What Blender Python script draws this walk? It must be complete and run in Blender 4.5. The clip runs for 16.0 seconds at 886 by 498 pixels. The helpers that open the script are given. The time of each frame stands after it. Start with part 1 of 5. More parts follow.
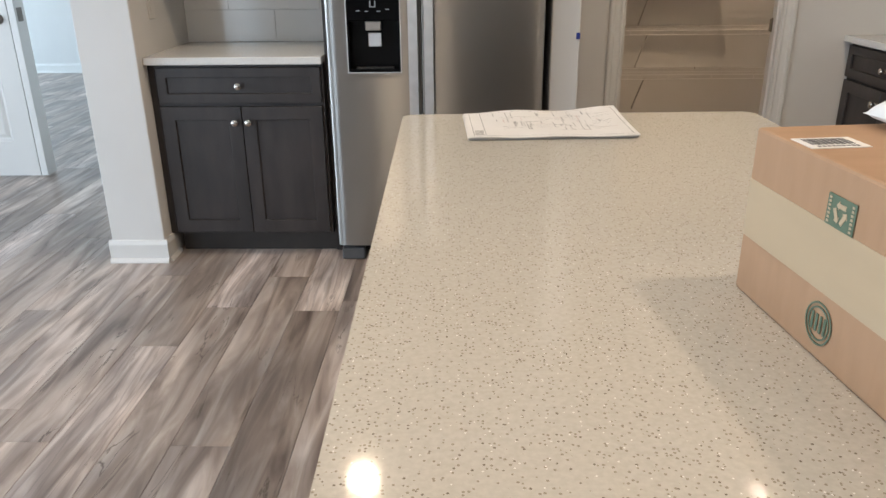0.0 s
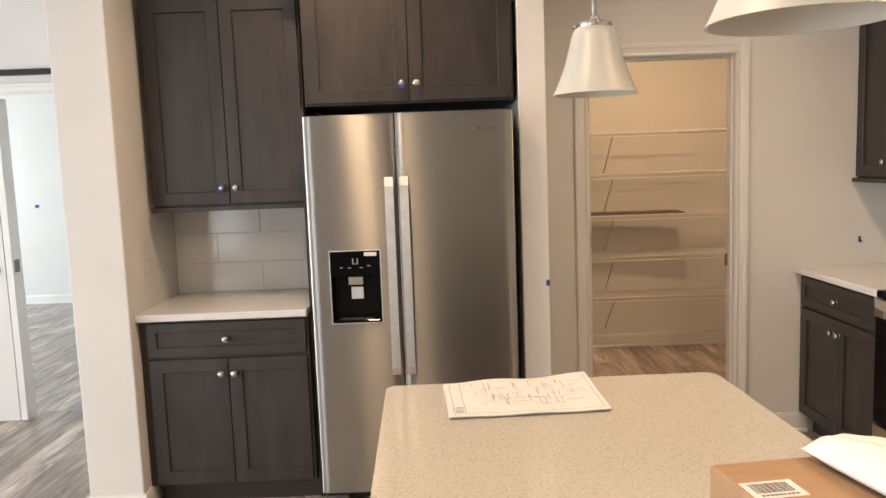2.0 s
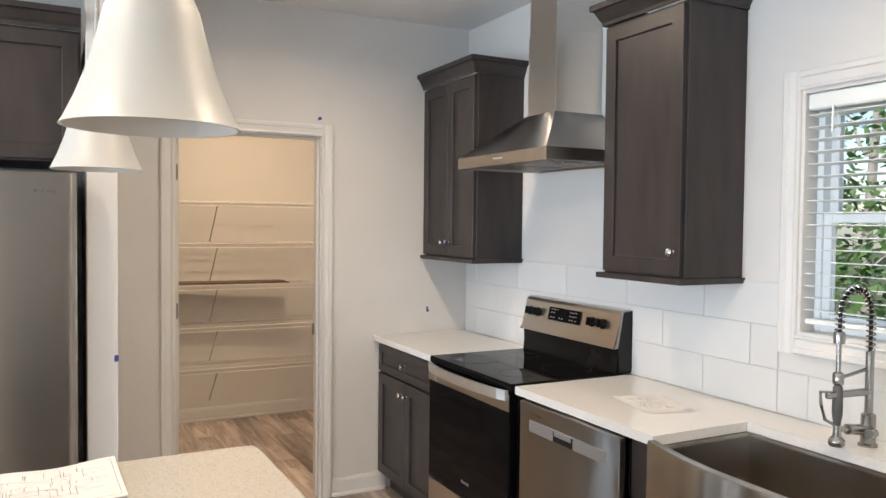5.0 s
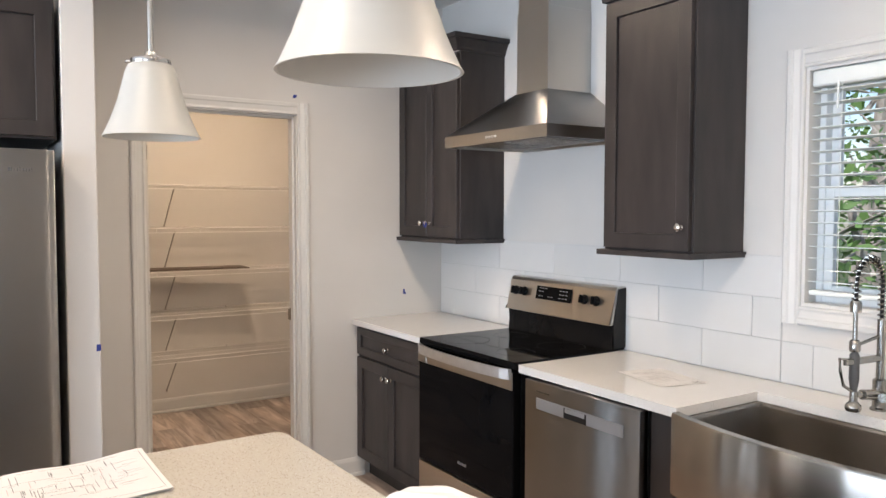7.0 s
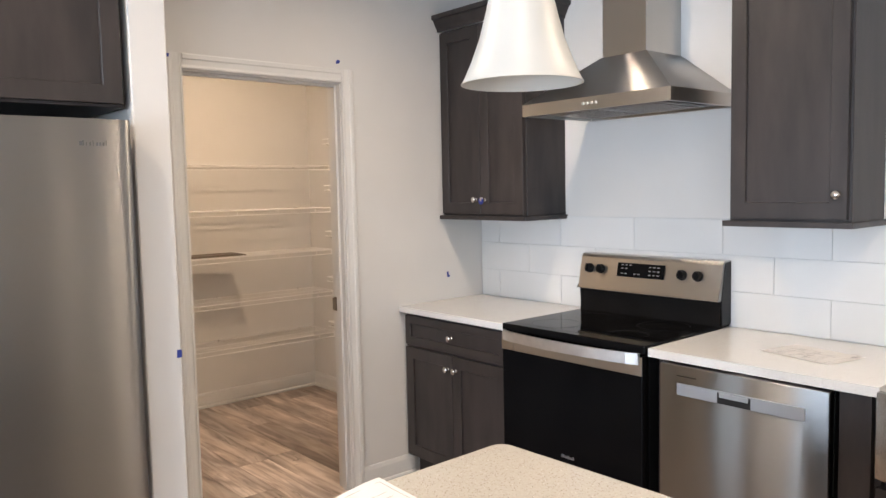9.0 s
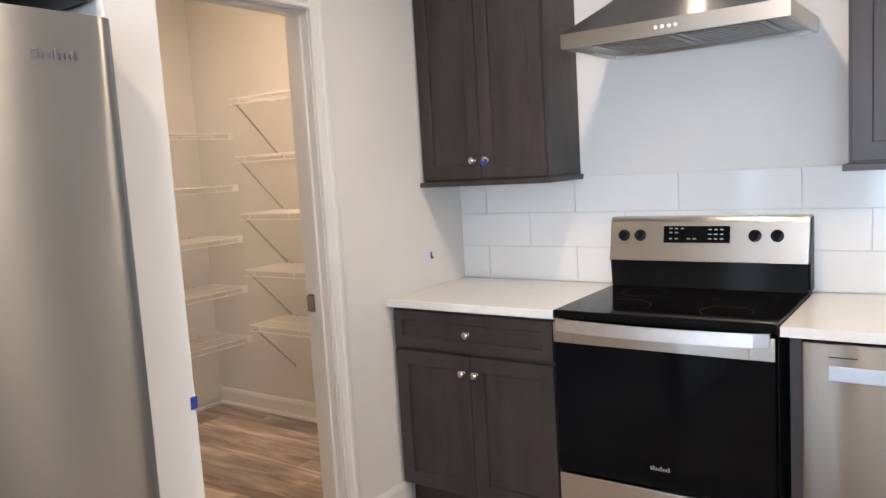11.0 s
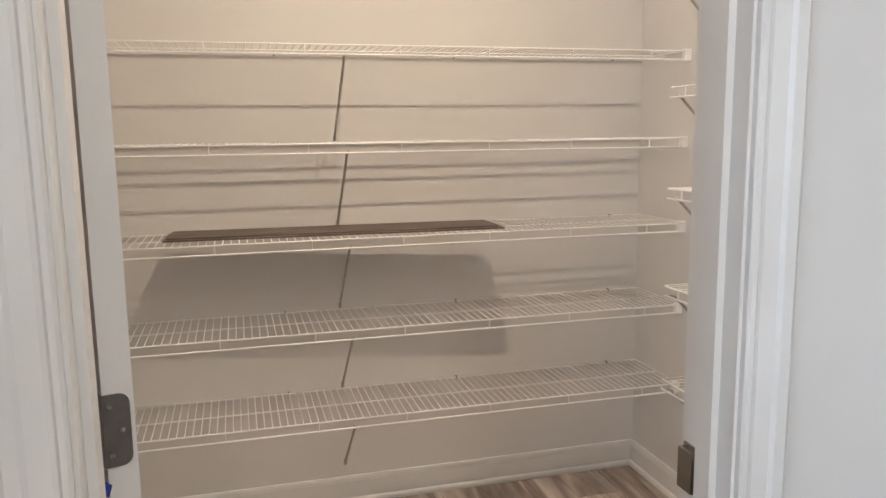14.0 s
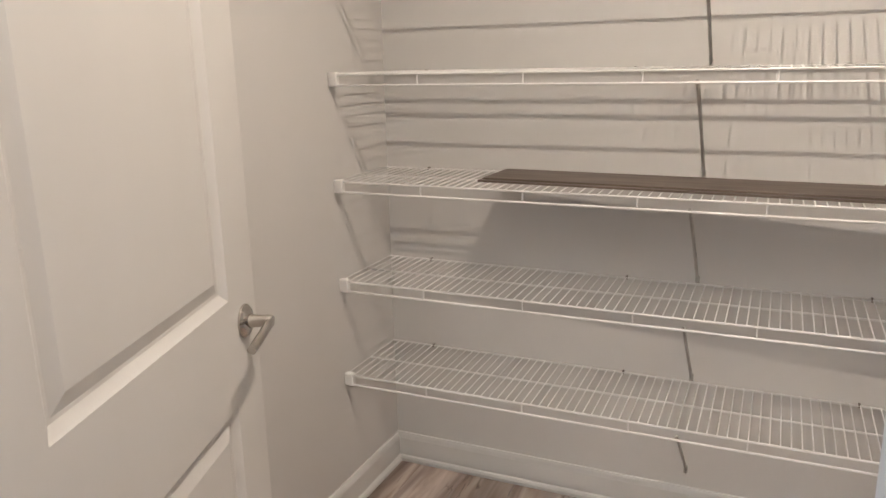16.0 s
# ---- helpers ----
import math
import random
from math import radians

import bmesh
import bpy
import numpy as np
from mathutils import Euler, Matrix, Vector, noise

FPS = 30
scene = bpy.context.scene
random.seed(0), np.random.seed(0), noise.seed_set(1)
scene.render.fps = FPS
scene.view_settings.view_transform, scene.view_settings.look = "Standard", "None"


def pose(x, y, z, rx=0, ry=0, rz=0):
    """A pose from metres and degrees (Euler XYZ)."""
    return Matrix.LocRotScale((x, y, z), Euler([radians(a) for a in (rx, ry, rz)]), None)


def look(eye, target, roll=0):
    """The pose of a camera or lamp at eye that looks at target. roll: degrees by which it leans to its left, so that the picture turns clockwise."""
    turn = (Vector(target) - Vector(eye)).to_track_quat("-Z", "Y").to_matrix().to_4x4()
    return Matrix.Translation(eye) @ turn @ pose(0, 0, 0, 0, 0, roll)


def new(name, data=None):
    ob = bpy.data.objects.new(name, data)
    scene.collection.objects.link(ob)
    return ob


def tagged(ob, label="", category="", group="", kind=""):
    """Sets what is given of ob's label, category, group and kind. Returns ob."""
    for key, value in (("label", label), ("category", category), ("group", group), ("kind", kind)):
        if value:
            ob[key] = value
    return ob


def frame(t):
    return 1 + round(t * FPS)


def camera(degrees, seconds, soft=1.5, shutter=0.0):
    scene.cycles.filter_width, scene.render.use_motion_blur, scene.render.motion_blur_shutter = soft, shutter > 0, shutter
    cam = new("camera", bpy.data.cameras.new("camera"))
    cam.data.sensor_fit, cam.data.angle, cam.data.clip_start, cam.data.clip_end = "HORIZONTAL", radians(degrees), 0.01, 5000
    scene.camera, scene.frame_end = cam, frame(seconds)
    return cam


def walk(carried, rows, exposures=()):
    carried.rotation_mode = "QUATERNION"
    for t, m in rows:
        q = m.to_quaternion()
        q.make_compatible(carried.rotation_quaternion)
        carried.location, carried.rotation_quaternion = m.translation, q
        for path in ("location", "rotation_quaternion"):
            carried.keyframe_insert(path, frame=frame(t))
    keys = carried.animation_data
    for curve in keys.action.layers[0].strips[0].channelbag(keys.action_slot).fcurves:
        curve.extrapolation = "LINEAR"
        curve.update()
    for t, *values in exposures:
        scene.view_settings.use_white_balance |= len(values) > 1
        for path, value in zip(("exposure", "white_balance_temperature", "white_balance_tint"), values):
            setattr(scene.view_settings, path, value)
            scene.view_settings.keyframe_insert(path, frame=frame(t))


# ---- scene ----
cam = camera(60.7, 16.0)
PATH = [
    (0, (-0.281, -0.555, 1.328), (-0.326, 1.305, 0.593), -0.6),
    (0.5, (-0.281, -0.571, 1.384), (-0.327, 1.334, 0.775), -1.4),
    (1, (-0.274, -0.596, 1.437), (-0.305, 1.345, 0.953), -1.9),
    (1.5, (-0.274, -0.599, 1.495), (-0.286, 1.367, 1.128), -2.2),
    (2, (-0.275, -0.615, 1.541), (-0.26, 1.372, 1.314), -2.1),
    (2.5, (-0.265, -0.622, 1.578), (-0.211, 1.373, 1.445), -1.9),
    (3, (-0.253, -0.619, 1.583), (-0.104, 1.374, 1.521), -1.6),
    (3.5, (-0.199, -0.618, 1.58), (0.132, 1.355, 1.553), -1.1),
    (4, (-0.127, -0.645, 1.579), (0.41, 1.281, 1.554), -0.6),
    (4.5, (-0.038, -0.688, 1.569), (0.715, 1.164, 1.524), 0.0),
    (4.7, (0.0, -0.711, 1.568), (0.825, 1.11, 1.513), 0.3),
    (6.8, (-0.216, -0.551, 1.544), (0.866, 1.129, 1.454), 0.2),
    (7, (-0.248, -0.512, 1.534), (0.833, 1.168, 1.433), 0.1),
    (7.5, (-0.336, -0.374, 1.522), (0.759, 1.295, 1.4), -0.1),
    (8, (-0.445, -0.209, 1.514), (0.673, 1.443, 1.378), -0.1),
    (8.5, (-0.661, 0.012, 1.531), (0.538, 1.604, 1.374), -0.6),
    (10.8, (-0.819, 1.242, 1.459), (0.78, 2.428, 1.266), -3.3),
    (11, (-0.746, 1.389, 1.461), (0.874, 2.539, 1.237), -3.5),
    (11.5, (-0.561, 1.645, 1.453), (1.035, 2.81, 1.142), -5.2),
    (12, (-0.369, 1.929, 1.442), (1.179, 3.166, 1.174), -4.6),
    (12.5, (-0.033, 2.115, 1.44), (1.366, 3.521, 1.182), -3.9),
    (13, (0.207, 2.261, 1.432), (1.401, 3.842, 1.164), -2.7),
    (13.5, (0.439, 2.426, 1.451), (1.327, 4.197, 1.173), -1.7),
    (14, (0.709, 2.594, 1.434), (1.228, 4.502, 1.131), -0.7),
    (14.5, (0.925, 2.722, 1.443), (1.082, 4.685, 1.095), -0.2),
    (15, (1.027, 2.932, 1.424), (0.853, 4.885, 1.031), 0.1),
    (15.5, (1.119, 3.076, 1.436), (0.612, 4.959, 0.99), -0.4),
    (16, (1.258, 3.137, 1.443), (0.465, 4.907, 0.955), -1.3),
]
walk(cam, [(t, look(e, g, r)) for t, e, g, r in PATH],
     exposures=[(0, -0.22, 6400, 11), (0.5, -0.15, 7100, 14), (1.0, -0.08, 7400, 15), (2.0, 0.05, 7900, 17), (3.0, 0.1, 8100, 18), (3.5, 0.3, 7600, 16), (4.0, 0.4, 6400, 12), (4.7, 0.38, 6400, 12), (7.0, 0.3, 6300, 14), (8.7, 0.4, 6300, 14), (11.0, 0.50, 6250, 14), (11.5, 0.54, 6400, 14), (12.0, 0.49, 6250, 15), (12.5, 0.55, 5950, 12), (13.0, 0.66, 5900, 11), (13.5, 0.62, 5600, 10), (14.0, 0.52, 5430, 9), (14.5, 0.56, 5280, 9), (15.0, 0.70, 5210, 9), (15.5, 0.66, 5150, 8), (16, 0.66, 5080, 8)])

# ---- light ----
world = bpy.data.worlds.new("sky")
scene.world = world
world.use_nodes = True
wn = world.node_tree.nodes
sky = wn.new("ShaderNodeTexSky")
sky.sky_type = 'NISHITA'
sky.sun_disc = False
sky.sun_elevation, sky.sun_rotation = radians(48), radians(250)
wn["Background"].inputs[1].default_value = 0.15
world.node_tree.links.new(sky.outputs[0], wn["Background"].inputs[0])


def lamp(name, kind, energy, colour, m, size=0.1, size_y=None, angle=None):
    d = bpy.data.lights.new(name, kind)
    d.energy, d.color = energy, colour
    if kind == 'AREA':
        d.size = size
        if size_y:
            d.shape, d.size_y = 'RECTANGLE', size_y
        else:
            d.shape = 'DISK'
        if angle:
            d.spread = radians(angle)
    elif kind == 'SUN':
        d.angle = radians(0.5)
    else:
        d.shadow_soft_size = size
    ob = new(name, d)
    ob.matrix_world = m
    return ob


SUN_DIR = Vector((math.cos(radians(48)) * math.sin(radians(250)), math.cos(radians(48)) * math.cos(radians(250)), math.sin(radians(48))))
lamp("sun", 'SUN', 3.0, (1.0, 0.95, 0.88), look(SUN_DIR * 50, (0, 0, 0)))
WARM = (1.0, 0.80, 0.58)
WARM_PANTRY = (1.0, 0.72, 0.46)
DAY = (0.70, 0.85, 1.0)
DOWNLIGHTS = [(-0.72, 2.25), (1.12, 2.25), (-0.72, 0.2), (1.12, 0.2), (-0.72, -1.9), (1.12, -1.9)]
for lx, ly in DOWNLIGHTS:
    lamp("downlight_lamp", 'AREA', 15, WARM, look((lx, ly, 2.735), (lx, ly, 0)), 0.10, angle=160)
lamp("pantry_lamp", 'AREA', 22, WARM_PANTRY, look((1.24, 4.22, 2.722), (1.24, 4.22, 0)), 0.012)
lamp("west_daylight", 'AREA', 310, DAY, look((-6.2, 0.4, 1.3), (0, 0.4, 1.25)), 4.2, 2.2)
# Added fill from an unseen south opening, to brighten the north walls.
lamp("south_fill_light", 'AREA', 100, DAY, look((-4.4, -4.2, 1.3), (-4.2, 0, 1.25)), 2.6, 2.1)
lamp("study_daylight", 'AREA', 350, (0.62, 0.82, 1.0), look((-8.2, 6.4, 1.4), (0, 6.4, 1.2)), 2.4, 1.7)


# ---- materials ----
def mat(name, base, rough=0.5, metal=0.0, base2=None, scale=8.0, stretch=(1, 1, 1), bump=0.0, bump_scale=60.0, random=0.0, spec=0.5, coat=0.0, detail=4.0, emit=0.0, aniso=0.0, rough_var=0.0):
    m = bpy.data.materials.new(name)
    m.use_nodes = True
    nt = m.node_tree
    b = nt.nodes["Principled BSDF"]
    b.inputs["Roughness"].default_value, b.inputs["Metallic"].default_value = rough, metal
    b.inputs["Specular IOR Level"].default_value, b.inputs["Coat Weight"].default_value = spec, coat
    b.inputs["Base Color"].default_value = (*base, 1)
    b.inputs["Anisotropic"].default_value = aniso
    tc = nt.nodes.new("ShaderNodeTexCoord")
    mp = nt.nodes.new("ShaderNodeMapping")
    mp.inputs["Scale"].default_value = stretch
    nt.links.new(tc.outputs["Object"], mp.inputs[0])
    if base2:
        n = nt.nodes.new("ShaderNodeTexNoise")
        n.inputs["Scale"].default_value, n.inputs["Detail"].default_value = scale, detail
        nt.links.new(mp.outputs[0], n.inputs["Vector"])
        r = nt.nodes.new("ShaderNodeValToRGB")
        r.color_ramp.elements[0].position, r.color_ramp.elements[1].position = 0.3, 0.7
        r.color_ramp.elements[0].color, r.color_ramp.elements[1].color = (*base, 1), (*base2, 1)
        nt.links.new(n.outputs[0], r.inputs[0])
        out = r.outputs[0]
        if random:
            oi = nt.nodes.new("ShaderNodeObjectInfo")
            h = nt.nodes.new("ShaderNodeHueSaturation")
            mr = nt.nodes.new("ShaderNodeMapRange")
            mr.inputs[3].default_value, mr.inputs[4].default_value = 1 - random, 1 + random
            nt.links.new(oi.outputs["Random"], mr.inputs[0])
            nt.links.new(mr.outputs[0], h.inputs["Value"])
            nt.links.new(out, h.inputs["Color"])
            out = h.outputs[0]
        nt.links.new(out, b.inputs["Base Color"])
    if bump or rough_var:
        n2 = nt.nodes.new("ShaderNodeTexNoise")
        n2.inputs["Scale"].default_value, n2.inputs["Detail"].default_value = bump_scale, 3
        nt.links.new(mp.outputs[0], n2.inputs["Vector"])
        if bump:
            bp = nt.nodes.new("ShaderNodeBump")
            bp.inputs["Strength"].default_value, bp.inputs["Distance"].default_value = bump, 0.002
            nt.links.new(n2.outputs[0], bp.inputs["Height"])
            nt.links.new(bp.outputs[0], b.inputs["Normal"])
        if rough_var:
            m2 = nt.nodes.new("ShaderNodeMapRange")
            m2.inputs[3].default_value, m2.inputs[4].default_value = rough - rough_var, rough + rough_var
            nt.links.new(n2.outputs[0], m2.inputs[0])
            nt.links.new(m2.outputs[0], b.inputs["Roughness"])
    if emit:
        b.inputs["Emission Color"].default_value = (*base, 1)
        b.inputs["Emission Strength"].default_value = emit
    return m


WALL = mat("wall_paint", (0.60, 0.585, 0.56), 0.75, base2=(0.625, 0.61, 0.585), scale=3, bump=0.12, bump_scale=260)
CEIL = mat("ceiling_paint", (0.78, 0.78, 0.77), 0.85, base2=(0.80, 0.80, 0.79), scale=3, bump=0.2, bump_scale=200)
TRIM = mat("trim_paint", (0.63, 0.62, 0.595), 0.38, base2=(0.66, 0.65, 0.625), scale=6, bump=0.05, bump_scale=90)
DOORW = mat("door_paint", (0.60, 0.585, 0.555), 0.42, base2=(0.62, 0.605, 0.575), scale=5, bump=0.08, bump_scale=160, stretch=(1, 1, 0.15))
CAB = mat("espresso_stain", (0.0210, 0.0175, 0.0168), 0.40, base2=(0.0405, 0.0325, 0.0305), scale=7, stretch=(2.2, 2.2, 0.5), bump=0.10, bump_scale=90, random=0.08, detail=8, spec=0.42)
CABDARK = mat("cabinet_shadow_edge", (0.022, 0.018, 0.016), 0.5, base2=(0.03, 0.024, 0.02), scale=12)


def steel(name, base, rough, turn, aniso=0.75):
    """Brushed metal: smears reflections across the brushing."""
    m = mat(name, base, rough, 1.0, base2=tuple(c * 1.04 for c in base), scale=4, aniso=aniso)
    nt = m.node_tree
    tg = nt.nodes.new("ShaderNodeTangent")
    tg.direction_type, tg.axis = 'RADIAL', 'Z'
    b = nt.nodes["Principled BSDF"]
    b.inputs["Anisotropic Rotation"].default_value = turn
    nt.links.new(tg.outputs[0], b.inputs["Tangent"])
    return m


STEEL = steel("brushed_steel", (0.315, 0.305, 0.29), 0.30, 0.25, 1.0)
STEELH = steel("brushed_steel_across", (0.50, 0.48, 0.45), 0.28, 0.25, 0.5)
STEELSINK = steel("sink_steel", (0.36, 0.33, 0.295), 0.20, 0.25, 1.0)
STEELDARK = steel("dark_stainless", (0.265, 0.257, 0.25), 0.28, 0.25, 1.0)
BRIGHT = mat("handle_aluminium", (0.66, 0.66, 0.66), 0.40, 1.0, base2=(0.76, 0.76, 0.76), scale=20)
NICKEL = mat("satin_nickel", (0.50, 0.47, 0.43), 0.20, 1.0, base2=(0.56, 0.53, 0.49), scale=40)
FAUCET = mat("faucet_nickel", (0.31, 0.295, 0.27), 0.24, 1.0, base2=(0.36, 0.345, 0.32), scale=40)
HINGE = mat("bronze_hinge", (0.20, 0.18, 0.16), 0.42, 1.0, base2=(0.24, 0.215, 0.19), scale=40)
BLACK = mat("black_enamel", (0.005, 0.005, 0.0055), 0.14, base2=(0.008, 0.008, 0.0085), scale=6, spec=0.12)
GLASSB = mat("black_glass", (0.003, 0.003, 0.0035), 0.04, base2=(0.005, 0.005, 0.0055), scale=4, spec=0.05)
PLASTIC = mat("black_plastic", (0.009, 0.009, 0.0095), 0.4, base2=(0.014, 0.014, 0.0145), scale=30, spec=0.25)
FRIDGESIDE = mat("fridge_side_grey", (0.07, 0.07, 0.072), 0.5, base2=(0.08, 0.08, 0.082), scale=30, bump=0.1, bump_scale=300)
GREYPANEL = mat("grey_band", (0.42, 0.44, 0.47), 0.35, 0.8)
TILE = mat("white_tile", (0.62, 0.62, 0.61), 0.10, base2=(0.65, 0.65, 0.64), scale=3, random=0.02, bump=0.05, bump_scale=12)
GROUT = mat("grout", (0.57, 0.57, 0.56), 0.9, base2=(0.61, 0.61, 0.60), scale=60)
BRACE = mat("grey_steel_brace", (0.36, 0.345, 0.32), 0.5, 0.2, base2=(0.42, 0.40, 0.37), scale=30)
WIRE = mat("white_wire", (0.72, 0.71, 0.69), 0.4, base2=(0.76, 0.75, 0.73), scale=30)
CARD = mat("cardboard", (0.33, 0.20, 0.115), 0.8, base2=(0.36, 0.22, 0.13), scale=14, bump=0.08, bump_scale=200, stretch=(1, 4, 1))
PTAPE = mat("packing_tape", (0.40, 0.31, 0.205), 0.35, base2=(0.43, 0.335, 0.225), scale=20, stretch=(1, 0.2, 1))
INKGREEN = mat("green_ink", (0.07, 0.115, 0.075), 0.7, base2=(0.10, 0.14, 0.095), scale=60)
INK = mat("grey_ink", (0.12, 0.12, 0.125), 0.8)
INKRED = mat("red_ink", (0.50, 0.36, 0.34), 0.8)
PAPER = mat("paper", (0.66, 0.645, 0.63), 0.8, base2=(0.71, 0.695, 0.68), scale=10)
POLY = mat("poly_mailer", (0.66, 0.68, 0.69), 0.38, base2=(0.73, 0.74, 0.75), scale=8, bump=0.4, bump_scale=25)
BLUE = mat("blue_tape", (0.015, 0.03, 0.20), 0.6, base2=(0.02, 0.04, 0.25), scale=40)
VINYL = mat("window_vinyl", (0.80, 0.82, 0.82), 0.35, base2=(0.83, 0.85, 0.85), scale=8)
BLIND = mat("blind_slat", (0.74, 0.77, 0.75), 0.45, base2=(0.78, 0.81, 0.79), scale=10)
LOOSE = mat("loose_plank", (0.085, 0.066, 0.053), 0.6, base2=(0.16, 0.128, 0.103), scale=14, stretch=(0.3, 3, 3))
OUTLET = mat("outlet_plastic", (0.62, 0.595, 0.56), 0.4, base2=(0.64, 0.615, 0.58), scale=20)
BARK = mat("bark", (0.30, 0.26, 0.22), 0.9, base2=(0.5, 0.46, 0.40), scale=9, bump=0.6, bump_scale=30)
LEAF = mat("leaf", (0.06, 0.13, 0.03), 0.45, base2=(0.17, 0.30, 0.08), scale=1.3)
GRASS = mat("grass", (0.05, 0.09, 0.025), 0.9, base2=(0.13, 0.14, 0.06), scale=1.5, bump=0.6, bump_scale=40)
OPAL = mat("opal_glass", (0.575, 0.568, 0.53), 0.40, base2=(0.61, 0.603, 0.565), scale=5, bump=0.05, bump_scale=14)
OPAL.node_tree.nodes["Principled BSDF"].inputs["Transmission Weight"].default_value = 0.25
OPAL.node_tree.nodes["Principled BSDF"].inputs["Subsurface Weight"].default_value = 0.0
LED = mat("led_lens", (1.0, 0.86, 0.66), 0.5, emit=14.0)
LED.cycles.emission_sampling = 'NONE'
GLASS = mat("pane", (1, 1, 1), 0.0, spec=0.5)
GLASS.node_tree.nodes["Principled BSDF"].inputs["Transmission Weight"].default_value = 1.0
GLASS.node_tree.nodes["Principled BSDF"].inputs["IOR"].default_value = 1.05


def quartz(name, pale):
    m = mat(name, (0.66, 0.61, 0.53), 0.075, spec=0.3)
    nt = m.node_tree
    b = nt.nodes["Principled BSDF"]
    tc = nt.nodes.new("ShaderNodeTexCoord")
    base = nt.nodes.new("ShaderNodeTexNoise")
    base.inputs["Scale"].default_value, base.inputs["Detail"].default_value = 140, 3
    r0 = nt.nodes.new("ShaderNodeValToRGB")
    r0.color_ramp.elements[0].color, r0.color_ramp.elements[1].color = (0.455 + 0.17 * pale, 0.425 + 0.19 * pale, 0.372 + 0.223 * pale, 1), (0.50 + 0.155 * pale, 0.47 + 0.18 * pale, 0.415 + 0.215 * pale, 1)
    r0.color_ramp.elements[0].position, r0.color_ramp.elements[1].position = 0.35, 0.65
    nt.links.new(tc.outputs["Object"], base.inputs["Vector"])
    nt.links.new(base.outputs[0], r0.inputs[0])
    prev = r0.outputs[0]
    for scale, limit, density, colour in ((240, 0.34, 0.24, (0.29, 0.25, 0.20, 1)), (190, 0.25, 0.11, (0.19, 0.16, 0.13, 1)), (220, 0.22, 0.10, (0.74, 0.72, 0.68, 1))):
        v = nt.nodes.new("ShaderNodeTexVoronoi")
        v.inputs["Scale"].default_value = scale
        nt.links.new(tc.outputs["Object"], v.inputs["Vector"])
        a = nt.nodes.new("ShaderNodeMath")
        a.operation = 'LESS_THAN'
        a.inputs[1].default_value = limit
        nt.links.new(v.outputs["Distance"], a.inputs[0])
        sep = nt.nodes.new("ShaderNodeSeparateColor")
        nt.links.new(v.outputs["Color"], sep.inputs[0])
        c = nt.nodes.new("ShaderNodeMath")
        c.operation = 'LESS_THAN'
        c.inputs[1].default_value = density
        nt.links.new(sep.outputs[0], c.inputs[0])
        mu = nt.nodes.new("ShaderNodeMath")
        mu.operation = 'MULTIPLY'
        nt.links.new(a.outputs[0], mu.inputs[0])
        nt.links.new(c.outputs[0], mu.inputs[1])
        mx = nt.nodes.new("ShaderNodeMix")
        mx.data_type = 'RGBA'
        nt.links.new(mu.outputs[0], mx.inputs[0])
        nt.links.new(prev, mx.inputs[6])
        mx.inputs[7].default_value = tuple(c + (0.58 - c) * 0.7 * pale for c in colour)
        prev = mx.outputs[2]
    nt.links.new(prev, b.inputs["Base Color"])
    return m


